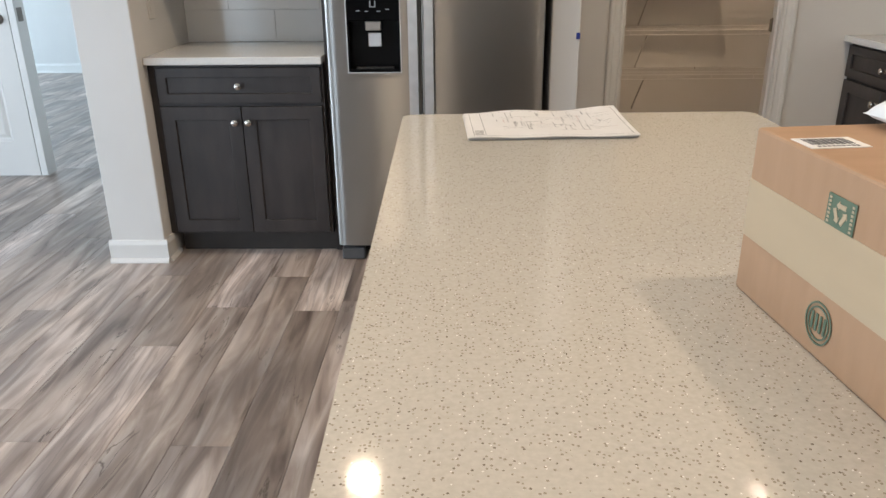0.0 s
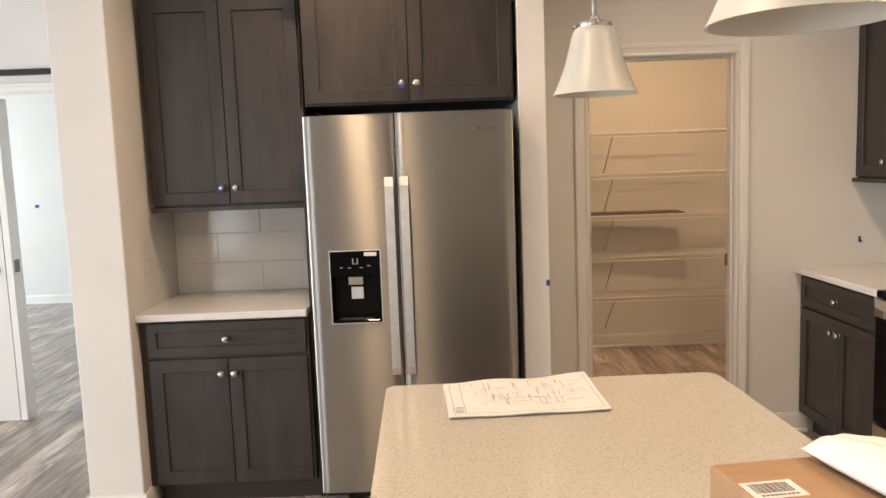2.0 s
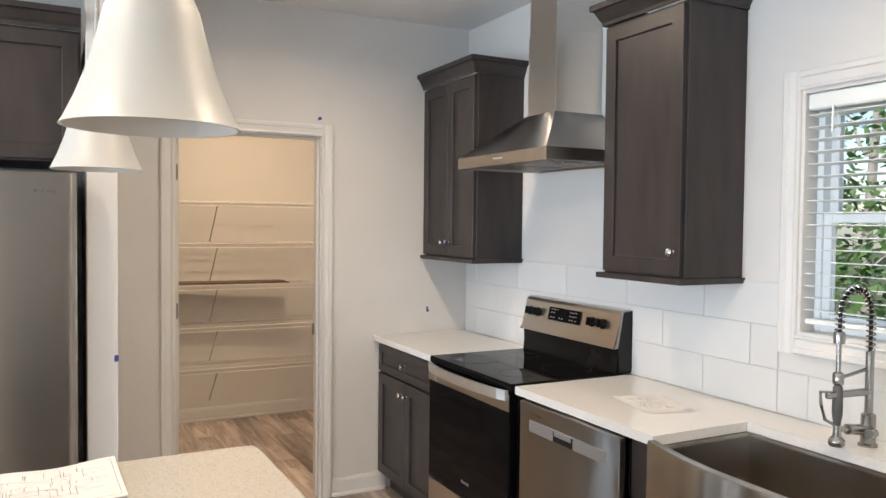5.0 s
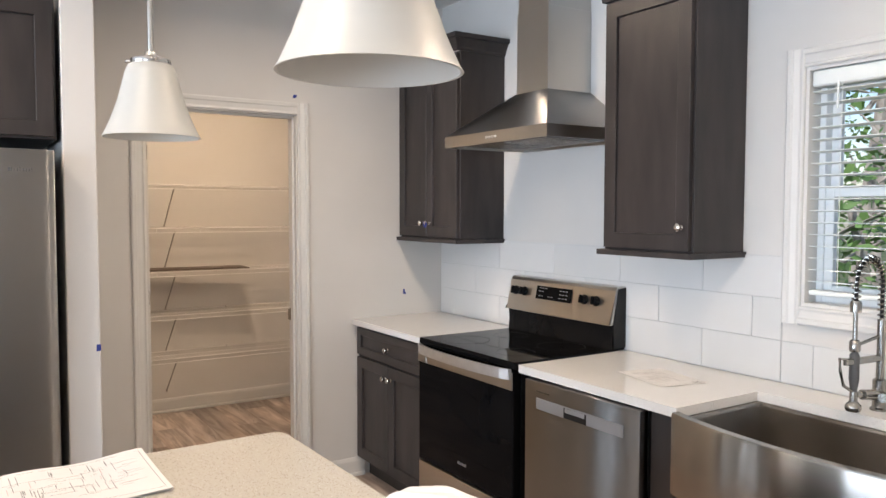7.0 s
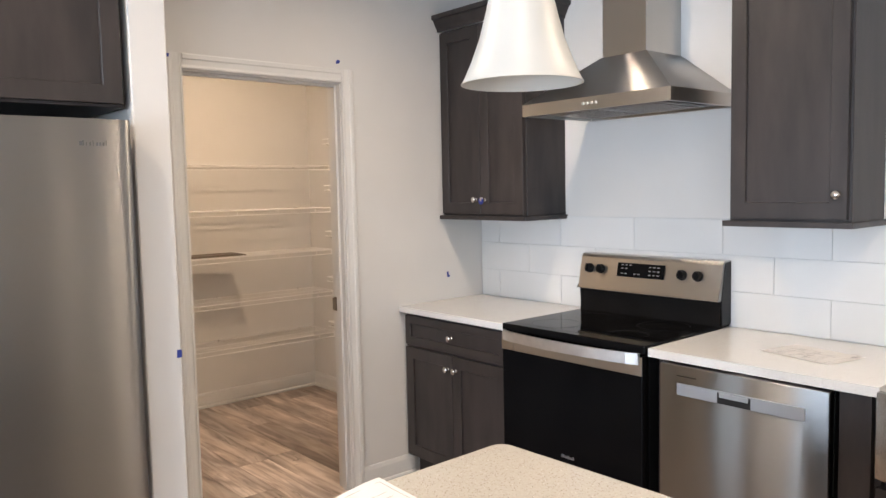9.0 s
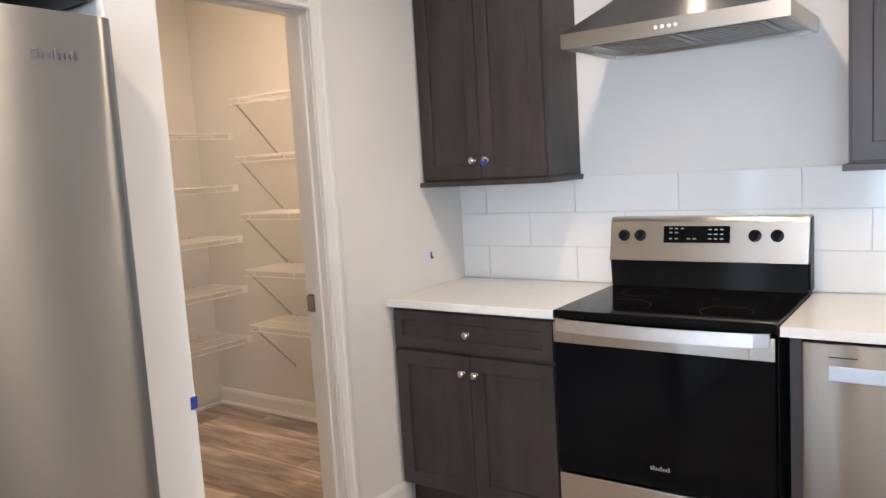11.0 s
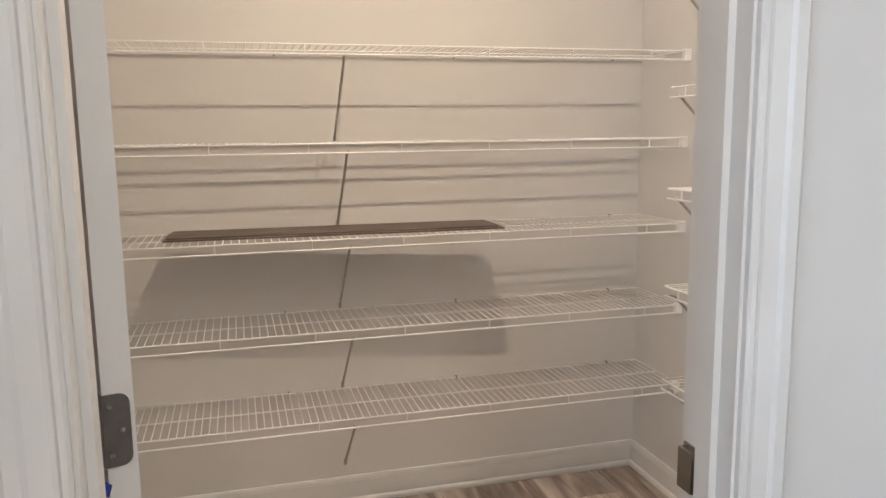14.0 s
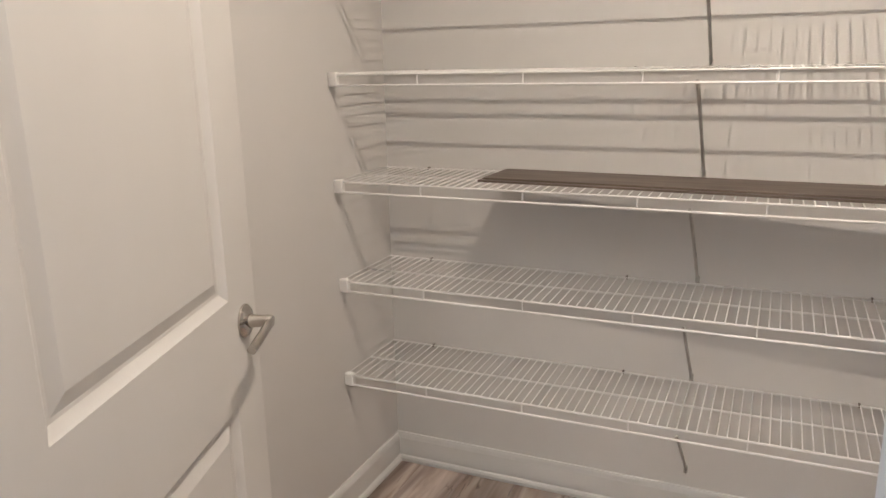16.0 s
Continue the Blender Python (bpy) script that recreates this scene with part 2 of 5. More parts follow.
def vinyl_plank():
    m = mat("vinyl_plank", (0.3, 0.26, 0.22), 0.31, spec=0.5)
    nt = m.node_tree
    b = nt.nodes["Principled BSDF"]
    tc = nt.nodes.new("ShaderNodeTexCoord")
    oi = nt.nodes.new("ShaderNodeObjectInfo")
    gm = nt.nodes.new("ShaderNodeNewGeometry")
    isl = nt.nodes.new("ShaderNodeMath")
    isl.operation = 'ADD'
    nt.links.new(oi.outputs["Random"], isl.inputs[0])
    nt.links.new(gm.outputs["Random Per Island"], isl.inputs[1])
    fr = nt.nodes.new("ShaderNodeMath")
    fr.operation = 'FRACT'
    nt.links.new(isl.outputs[0], fr.inputs[0])
    off = nt.nodes.new("ShaderNodeVectorMath")
    off.operation = 'SCALE'
    off.inputs[0].default_value = (7.3, 13.1, 3.7)
    nt.links.new(fr.outputs[0], off.inputs["Scale"])
    ad = nt.nodes.new("ShaderNodeVectorMath")
    nt.links.new(tc.outputs["Object"], ad.inputs[0])
    nt.links.new(off.outputs[0], ad.inputs[1])
    mp = nt.nodes.new("ShaderNodeMapping")
    mp.inputs["Scale"].default_value = (8.0, 0.9, 1)
    nt.links.new(ad.outputs[0], mp.inputs[0])
    n = nt.nodes.new("ShaderNodeTexNoise")
    n.inputs["Scale"].default_value, n.inputs["Detail"].default_value, n.inputs["Distortion"].default_value = 2.2, 9, 0.9
    nt.links.new(mp.outputs[0], n.inputs["Vector"])
    r = nt.nodes.new("ShaderNodeValToRGB")
    e = r.color_ramp.elements
    e[0].position, e[0].color = 0.30, (0.178, 0.137, 0.114, 1)
    e[1].position, e[1].color = 0.72, (0.57, 0.505, 0.455, 1)
    k = r.color_ramp.elements.new(0.5)
    k.color = (0.355, 0.290, 0.247, 1)
    nt.links.new(n.outputs[0], r.inputs[0])
    # pale, limed planks among the brown ones
    pal = nt.nodes.new("ShaderNodeValToRGB")
    pal.color_ramp.elements[0].position, pal.color_ramp.elements[0].color = 0.0, (0.72, 0.71, 0.70, 1)
    pal.color_ramp.elements[1].position, pal.color_ramp.elements[1].color = 1.0, (1.42, 1.46, 1.52, 1)
    k2 = pal.color_ramp.elements.new(0.75)
    k2.color = (1.12, 1.12, 1.12, 1)
    nt.links.new(fr.outputs[0], pal.inputs[0])
    mu = nt.nodes.new("ShaderNodeMix")
    mu.data_type, mu.blend_type = 'RGBA', 'MULTIPLY'
    mu.inputs[0].default_value = 1.0
    nt.links.new(r.outputs[0], mu.inputs[6])
    nt.links.new(pal.outputs[0], mu.inputs[7])
    # broad tone drift along each plank
    mpb = nt.nodes.new("ShaderNodeMapping")
    mpb.inputs["Scale"].default_value = (2.6, 0.8, 1)
    nt.links.new(ad.outputs[0], mpb.inputs[0])
    nb = nt.nodes.new("ShaderNodeTexNoise")
    nb.inputs["Scale"].default_value, nb.inputs["Detail"].default_value = 2.0, 3
    nt.links.new(mpb.outputs[0], nb.inputs["Vector"])
    rb = nt.nodes.new("ShaderNodeValToRGB")
    rb.color_ramp.elements[0].position, rb.color_ramp.elements[0].color = 0.36, (0.68, 0.68, 0.70, 1)
    rb.color_ramp.elements[1].position, rb.color_ramp.elements[1].color = 0.62, (1.18, 1.16, 1.14, 1)
    nt.links.new(nb.outputs[0], rb.inputs[0])
    mb = nt.nodes.new("ShaderNodeMix")
    mb.data_type, mb.blend_type = 'RGBA', 'MULTIPLY'
    mb.inputs[0].default_value = 1.0
    nt.links.new(mu.outputs[2], mb.inputs[6])
    nt.links.new(rb.outputs[0], mb.inputs[7])
    # wavy dark cathedral grain on the palest planks
    wv = nt.nodes.new("ShaderNodeTexWave")
    wv.inputs["Scale"].default_value, wv.inputs["Distortion"].default_value, wv.inputs["Detail"].default_value, wv.inputs["Detail Scale"].default_value = 1.5, 14.0, 4.0, 1.2
    nt.links.new(mp.outputs[0], wv.inputs["Vector"])
    rw = nt.nodes.new("ShaderNodeValToRGB")
    rw.color_ramp.elements[0].position, rw.color_ramp.elements[0].color = 0.06, (0.28, 0.28, 0.28, 1)
    rw.color_ramp.elements[1].position, rw.color_ramp.elements[1].color = 0.32, (0, 0, 0, 1)
    nt.links.new(wv.outputs[0], rw.inputs[0])
    gate = nt.nodes.new("ShaderNodeMath")
    gate.operation = 'GREATER_THAN'
    gate.inputs[1].default_value = 0.84
    nt.links.new(fr.outputs[0], gate.inputs[0])
    gm2 = nt.nodes.new("ShaderNodeMath")
    gm2.operation = 'MULTIPLY'
    nt.links.new(rw.outputs[0], gm2.inputs[0])
    nt.links.new(gate.outputs[0], gm2.inputs[1])
    mw = nt.nodes.new("ShaderNodeMix")
    mw.data_type = 'RGBA'
    nt.links.new(gm2.outputs[0], mw.inputs[0])
    nt.links.new(mb.outputs[2], mw.inputs[6])
    mw.inputs[7].default_value = (0.10, 0.085, 0.075, 1)
    # dark cracks and knots
    n2 = nt.nodes.new("ShaderNodeTexNoise")
    n2.inputs["Scale"].default_value, n2.inputs["Detail"].default_value, n2.inputs["Distortion"].default_value = 1.3, 6, 1.8
    nt.links.new(mp.outputs[0], n2.inputs["Vector"])
    r2 = nt.nodes.new("ShaderNodeValToRGB")
    r2.color_ramp.elements[0].position, r2.color_ramp.elements[0].color = 0.485, (0, 0, 0, 1)
    r2.color_ramp.elements[1].position, r2.color_ramp.elements[1].color = 0.515, (0, 0, 0, 1)
    k3 = r2.color_ramp.elements.new(0.5)
    k3.color = (0.9, 0.9, 0.9, 1)
    nt.links.new(n2.outputs[0], r2.inputs[0])
    mx = nt.nodes.new("ShaderNodeMix")
    mx.data_type = 'RGBA'
    n3 = nt.nodes.new("ShaderNodeTexNoise")
    n3.inputs["Scale"].default_value, n3.inputs["Detail"].default_value = 3.6, 2
    nt.links.new(mpb.outputs[0], n3.inputs["Vector"])
    r3 = nt.nodes.new("ShaderNodeValToRGB")
    r3.color_ramp.elements[0].position, r3.color_ramp.elements[1].position = 0.54, 0.62
    nt.links.new(n3.outputs[0], r3.inputs[0])
    short = nt.nodes.new("ShaderNodeMath")
    short.operation = 'MULTIPLY'
    nt.links.new(r2.outputs[0], short.inputs[0])
    nt.links.new(r3.outputs[0], short.inputs[1])
    nt.links.new(short.outputs[0], mx.inputs[0])
    nt.links.new(mw.outputs[2], mx.inputs[6])
    mx.inputs[7].default_value = (0.075, 0.055, 0.043, 1)
    nt.links.new(mx.outputs[2], b.inputs["Base Color"])
    bp = nt.nodes.new("ShaderNodeBump")
    bp.inputs["Strength"].default_value, bp.inputs["Distance"].default_value = 0.12, 0.002
    nt.links.new(n.outputs[0], bp.inputs["Height"])
    nt.links.new(bp.outputs[0], b.inputs["Normal"])
    return m


QUARTZ = quartz("quartz_island", 0.0)
QUARTZW = quartz("quartz_pale", 1.0)
PLANK = vinyl_plank()


# ---- builders ----
def box(bm, x0, x1, y0, y1, z0, z1, bevel=0.0, seg=1):
    vs = [bm.verts.new((x, y, z)) for x in (x0, x1) for y in (y0, y1) for z in (z0, z1)]
    fs = [bm.faces.new([vs[i] for i in q]) for q in ((0, 1, 3, 2), (4, 6, 7, 5), (0, 4, 5, 1), (2, 3, 7, 6), (0, 2, 6, 4), (1, 5, 7, 3))]
    if bevel:
        bmesh.ops.bevel(bm, geom=list({e for f in fs for e in f.edges}), offset=bevel, segments=seg, affect='EDGES', profile=0.5)
    return bm


def boxes(*rows, bevel=0.0, seg=1):
    bm = bmesh.new()
    for r in rows:
        box(bm, *r, bevel=bevel, seg=seg)
    return bm


def prism(bm, outline, lo, hi, axis='z'):
    """Extrudes a closed outline of 2D points along an axis."""
    def at(p, v):
        return {'z': (p[0], p[1], v), 'y': (p[0], v, p[1]), 'x': (v, p[0], p[1])}[axis]
    a = [bm.verts.new(at(p, lo)) for p in outline]
    b = [bm.verts.new(at(p, hi)) for p in outline]
    n = len(a)
    for i in range(n):
        bm.faces.new((a[i], a[(i + 1) % n], b[(i + 1) % n], b[i]))
    bm.faces.new(a)
    bm.faces.new(b)
    return bm


def lathe(bm, profile, m=Matrix(), n=24, closed=False):
    """Turns (radius, height) pairs about the local z axis."""
    rings = []
    for r, z in profile:
        rings.append([bm.verts.new(m @ Vector((max(r, 1e-4) * math.cos(2 * math.pi * i / n), max(r, 1e-4) * math.sin(2 * math.pi * i / n), z))) for i in range(n)])
    for a, b in zip(rings, rings[1:] + ([rings[0]] if closed else [])):
        for i in range(n):
            bm.faces.new((a[i], a[(i + 1) % n], b[(i + 1) % n], b[i]))
    return bm


def tube(bm, pts, r, n=6, caps=True):
    """A round rod along points."""
    pts = [Vector(p) for p in pts]
    rings = []
    for i, p in enumerate(pts):
        d = (pts[min(i + 1, len(pts) - 1)] - pts[max(i - 1, 0)]).normalized()
        up = Vector((0, 0, 1)) if abs(d.z) < 0.9 else Vector((0, 1, 0))
        u = d.cross(up).normalized()
        v = d.cross(u)
        rings.append([bm.verts.new(p + r * (math.cos(2 * math.pi * k / n) * u + math.sin(2 * math.pi * k / n) * v)) for k in range(n)])
    for a, b in zip(rings, rings[1:]):
        for k in range(n):
            bm.faces.new((a[k], a[(k + 1) % n], b[(k + 1) % n], b[k]))
    if caps:
        bm.faces.new(rings[0])
        bm.faces.new(rings[-1])
    return bm


def mesh(name, bm, material, smooth=False):
    bmesh.ops.recalc_face_normals(bm, faces=bm.faces[:])
    me = bpy.data.meshes.new(name)
    bm.to_mesh(me)
    bm.free()
    me.materials.append(material)
    if smooth:
        for p in me.polygons:
            p.use_smooth = True
        me.set_sharp_from_angle(angle=radians(40))
    return me


def part(name, bm, material, parent, label="", smooth=False, at=None):
    """One mesh under a thing or under a part, in the parent's own axes."""
    ob = new(name, bm if isinstance(bm, bpy.types.Mesh) else mesh(name, bm, material, smooth))
    ob.parent = parent
    if at is not None:
        ob.matrix_basis = at
    return tagged(ob, label)


def thing(name, m, label, category, group="", kind=""):
    ob = new(name)
    ob.matrix_basis = m
    ob.empty_display_size = 0.1
    return tagged(ob, label, category, group, kind)


def solid(name, bm, material, label, category, kind="structure", smooth=False, m=Matrix()):
    ob = new(name, mesh(name, bm, material, smooth))
    ob.matrix_basis = m
    return tagged(ob, label, category, kind=kind)


# ---- setting ----
CZ = 2.755           # ceiling
WN, WE, WT = 3.40, 2.262, 0.112
DX0, DX1, DZ = 0.539, 1.317, 2.045   # pantry doorway
PX0, PX1, PY1 = 0.042, 2.317, 5.405  # pantry inside
NB = 3.31            # back of the niche
WY0, WY1, WZ0, WZ1 = 0.22, 1.045, 1.200, 2.035  # sink window
solid("wall_east", boxes((WE, WE + 0.16, -4.0, WY0, 0, CZ), (WE, WE + 0.16, WY1, WN, 0, CZ), (WE, WE + 0.16, WY0, WY1, 0, WZ0), (WE, WE + 0.16, WY0, WY1, WZ1, CZ)), WALL, "off-white painted wall behind the cooking range", "wall")
solid("wall_north", boxes((0.229, DX0 - 0.018, WN, WN + WT, 0, CZ), (DX1 + 0.018, WE + 0.16, WN, WN + WT, 0, CZ), (DX0 - 0.018, DX1 + 0.018, WN, WN + WT, DZ + 0.018, CZ)), WALL, "off-white painted wall with the pantry doorway", "wall")
solid("wall_fridge_return", boxes((0.105, 0.226, 2.751, WN + WT, 0, CZ), bevel=0.004), WALL, "narrow off-white wall beside the fridge", "wall")
solid("wall_niche", boxes((-1.63, 0.105, NB, NB + 0.14, 0, CZ)), WALL, "off-white wall behind the fridge and niche", "wall")
solid("wall_hall", boxes((-1.875, -1.632, 2.655, 4.07, 0, CZ), bevel=0.004), WALL, "off-white wall end between hall and kitchen", "wall")
solid("wall_pantry_west", boxes((PX0 - 0.12, PX0, WN + WT, PY1 + WT, 0, CZ)), WALL, "off-white pantry side wall", "wall")
solid("wall_pantry_east", boxes((PX1, PX1 + 0.105, WN + WT, PY1 + WT, 0, CZ)), WALL, "off-white pantry side wall", "wall")
solid("wall_pantry_north", boxes((PX0, PX1, PY1, PY1 + WT, 0, CZ)), WALL, "off-white pantry back wall behind wire shelves", "wall")
solid("wall_study", boxes((-8.0, -3.78, 4.07, 4.19, 0, CZ), (-2.1, -1.632, 4.07, 4.19, 0, CZ), (-3.78, -2.1, 4.07, 4.19, 2.06, CZ)), WALL, "off-white hall wall with a double doorway", "wall")
solid("wall_study_north", boxes((-8.0, -1.8, 8.60, 8.72, 0, CZ)), WALL, "white far wall of the bright study", "wall")
solid("wall_study_east", boxes((-1.92, -1.8, 4.19, 8.60, 0, CZ)), WALL, "white side wall of the bright study", "wall")
solid("wall_study_west", boxes((-8.12, -8.0, 4.07, 5.2, 0, CZ), (-8.12, -8.0, 7.6, 8.72, 0, CZ), (-8.12, -8.0, 5.2, 7.6, 0, 0.6), (-8.12, -8.0, 5.2, 7.6, 2.2, CZ)), WALL, "white study wall with a window opening", "wall")
solid("wall_west", boxes((-6.12, -6.0, -4.0, -1.7, 0, CZ), (-6.12, -6.0, 2.5, 4.07, 0, CZ), (-6.12, -6.0, -1.7, 2.5, 0, 0.2), (-6.12, -6.0, -1.7, 2.5, 2.4, CZ)), WALL, "off-white living room wall with a wide window opening", "wall")
# The opening in this unseen wall is added for the south fill lamp.
solid("wall_south", boxes((-6.12, -5.7, -4.12, -4.0, 0, CZ), (-3.1, WE + 0.16, -4.12, -4.0, 0, CZ), (-5.7, -3.1, -4.12, -4.0, 0, 0.25), (-5.7, -3.1, -4.12, -4.0, 2.35, CZ)), WALL, "off-white living room wall, out of view, with an added window opening", "wall")
solid("ceiling", boxes((-8.12, WE + 0.16, -4.12, 8.72, CZ, CZ + 0.12)), CEIL, "flat white painted ceiling", "ceiling")
solid("ground", boxes((-60, 60, -60, 60, -0.45, -0.35)), GRASS, "patchy green lawn outside the house", "ground")
solid("foundation", boxes((-8.12, WE + 0.16, -4.12, 8.72, -0.34, -0.012)), GROUT, "grey concrete slab under the planks", "floor")


def baseboard(x0, y0, x1, y1, nx, ny):
    """A skirting run along a wall foot; (nx, ny) points into the room."""
    d = Vector((x1 - x0, y1 - y0, 0))
    bm = bmesh.new()
    prof = [(0, 0), (0.027, 0), (0.026, 0.010), (0.021, 0.017), (0.014, 0.020), (0.014, 0.085), (0.010, 0.098), (0.006, 0.106), (0, 0.106)]
    a = [bm.verts.new((x0 + nx * p, y0 + ny * p, z + 0.001)) for p, z in prof]
    b = [bm.verts.new((x1 + nx * p, y1 + ny * p, z + 0.001)) for p, z in prof]
    for i in range(len(a)):
        j = (i + 1) % len(a)
        bm.faces.new((a[i], a[j], b[j], b[i]))
    bm.faces.new(a)
    bm.faces.new(b)
    return solid("baseboard", bm, TRIM, "white painted baseboard with an eased top", "baseboard")


baseboard(PX0, PY1, PX1, PY1, 0, -1)
baseboard(PX1, WN + WT, PX1, PY1 - 0.014, -1, 0)
baseboard(PX0, WN + WT, PX0, PY1 - 0.014, 1, 0)
baseboard(PX0 + 0.014, WN + WT, 0.467, WN + WT, 0, 1)
baseboard(1.389, WN + WT, PX1 - 0.014, WN + WT, 0, 1)
baseboard(1.389, WN, 1.72, WN, 0, -1)
baseboard(0.226, 2.751, 0.226, WN, 1, 0)
baseboard(0.105, 2.751, 0.240, 2.751, 0, -1)
baseboard(-1.889, 2.655, -1.618, 2.655, 0, -1)
baseboard(-1.632, 2.655, -1.632, 2.785, 1, 0)
baseboard(-1.875, 2.655, -1.875, 4.07, -1, 0)
baseboard(-8.0, 8.60, -1.92, 8.60, 0, -1)
baseboard(-6.0, 4.07, -3.87, 4.07, 0, -1)


def casing_run(bm, a, b, out, across, width=0.066):
    """A moulded casing strip from a to b; out: away from the wall, across: from the opening outwards."""
    a, b, out, across = Vector(a), Vector(b), Vector(out), Vector(across)
    prof = [(0, 0), (0, 0.009), (0.003, 0.013), (0.009, 0.014), (0.013, 0.010), (0.019, 0.009), (0.040, 0.013), (0.045, 0.018), (width - 0.006, 0.019), (width, 0.015), (width, 0)]
    pa = [bm.verts.new(a + across * p + out * q) for p, q in prof]
    pb = [bm.verts.new(b + across * p + out * q) for p, q in prof]
    for i in range(len(pa)):
        j = (i + 1) % len(pa)
        bm.faces.new((pa[i], pa[j], pb[j], pb[i]))
    bm.faces.new(pa)
    bm.faces.new(pb)


def casing(x0, x1, z1, y, out, name, label):
    bm = bmesh.new()
    o = (0, out, 0)
    casing_run(bm, (x0 - 0.005, y, 0), (x0 - 0.005, y, z1 + 0.071), o, (-1, 0, 0))
    casing_run(bm, (x1 + 0.005, y, 0), (x1 + 0.005, y, z1 + 0.071), o, (1, 0, 0))
    casing_run(bm, (x0 - 0.005, y, z1 + 0.005), (x1 + 0.005, y, z1 + 0.005), o, (0, 0, 1))
    return solid(name, bm, TRIM, label, "door casing")


casing(DX0, DX1, DZ, WN, -1, "door_casing", "white moulded casing round the pantry doorway")
casing(DX0, DX1, DZ, WN + WT, 1, "door_casing", "white moulded casing inside the pantry")
solid("door_jamb", boxes((DX0 - 0.018, DX0, WN, WN + WT, 0, DZ + 0.018), (DX1, DX1 + 0.018, WN, WN + WT, 0, DZ + 0.018), (DX0, DX1, WN, WN + WT, DZ, DZ + 0.018),
                         (DX1 - 0.011, DX1, WN + 0.032, WN + 0.066, 0, DZ), (DX0, DX0 + 0.011, WN + 0.032, WN + 0.066, 0, DZ), (DX0 + 0.011, DX1 - 0.011, WN + 0.032, WN + 0.066, DZ - 0.011, DZ)), TRIM, "white painted jamb with stops in the pantry doorway", "door jamb")
solid("strike_plate", boxes((DX1 - 0.013, DX1 - 0.0005, WN + 0.070, WN + 0.104, 0.925, 0.985), (DX1 - 0.003, DX1 - 0.0002, WN + 0.068, WN + 0.106, 0.92, 0.99)), FAUCET, "dark metal strike plate on the jamb", "strike plate")
casing(-3.78, -2.1, 2.04, 4.07, -1, "door_casing", "white casing round the study doorway")

# ---- kitchen cabinets ----
def knob_mesh():
    bm = bmesh.new()
    lathe(bm, [(0, 0), (0.009, 0), (0.009, 0.002), (0.0055, 0.005), (0.0055, 0.012), (0.012, 0.017), (0.0148, 0.021), (0.0148, 0.025), (0.011, 0.029), (0.004, 0.031), (0, 0.031)], pose(0, 0, 0, 90), 20)
    return mesh("knob", bm, NICKEL, True)


KNOB = knob_mesh()


def shaker(bm, x0, x1, z0, z1, y=0.0, rail=0.057, t=0.020):
    """A framed front with a sunk panel in one skin; its face lies at y - t."""
    rings = []
    for inset, d in ((0, 0), (0, -t + 0.0015), (0.0015, -t), (rail, -t), (rail + 0.002, -t + 0.002), (rail + 0.003, -t + 0.010)):
        rings.append([bm.verts.new(v) for v in ((x0 + inset, y + d, z0 + inset), (x1 - inset, y + d, z0 + inset), (x1 - inset, y + d, z1 - inset), (x0 + inset, y + d, z1 - inset))])
    for a, b in zip(rings, rings[1:]):
        for i in range(4):
            bm.faces.new((a[i], a[(i + 1) % 4], b[(i + 1) % 4], b[i]))
    bm.faces.new(rings[0])
    bm.faces.new(rings[-1])
    return bm


def front(name, owner, x0, x1, z0, z1, kx, kz, rail=0.057):
    d = part(name, shaker(bmesh.new(), x0, x1, z0, z1, rail=rail), CAB, owner)
    if kx is not None:
        part("knob", KNOB, NICKEL, d, "round satin nickel knob", at=pose(kx, -0.020, kz))
    return d


def base_cabinet(m, w, depth, label, group=""):
    """Drawer over two doors on a toe kick; the carcass front is local y = 0."""
    c = thing("base_cabinet", m, label, "cabinet", group)
    part("body", boxes((0, w, 0, depth, 0.105, 0.880), bevel=0.001), CAB, c)
    part("toe_kick", boxes((0, w, 0.065, 0.080, 0.0, 0.105)), CABDARK, c)
    front("drawer", c, 0.012, w - 0.012, 0.715, 0.868, w / 2, 0.790, 0.040)
    front("door", c, 0.012, w / 2 - 0.002, 0.118, 0.700, w / 2 - 0.030, 0.632)
    front("door", c, w / 2 + 0.002, w - 0.012, 0.118, 0.700, w / 2 + 0.030, 0.632)
    return c


def crown(bm, x0, x1, depth, z, left=True, right=True, h=0.085, out=0.045):
    """A cove crown round the top of an upper cabinet."""
    prof = [(0.0, 0.0), (0.006, 0.0), (0.008, 0.014), (0.016, 0.026), (0.026, 0.046), (0.032, 0.058), (0.044, 0.062), (out, 0.074), (out, h), (0.0, h)]
    def sweep(p, q):
        n = len(prof)
        a, b = [bm.verts.new(v) for v in p], [bm.verts.new(v) for v in q]
        for i in range(n):
            bm.faces.new((a[i], a[(i + 1) % n], b[(i + 1) % n], b[i]))
        bm.faces.new(a)
        bm.faces.new(b)
    y0 = -0.020
    sweep([(x0 - (o if left else 0), y0 - o, z + d) for o, d in prof], [(x1 + (o if right else 0), y0 - o, z + d) for o, d in prof])
    if left:
        sweep([(x0 - o, y0 - o, z + d) for o, d in prof], [(x0 - o, depth, z + d) for o, d in prof])
    if right:
        sweep([(x1 + o, y0 - o, z + d) for o, d in prof], [(x1 + o, depth, z + d) for o, d in prof])


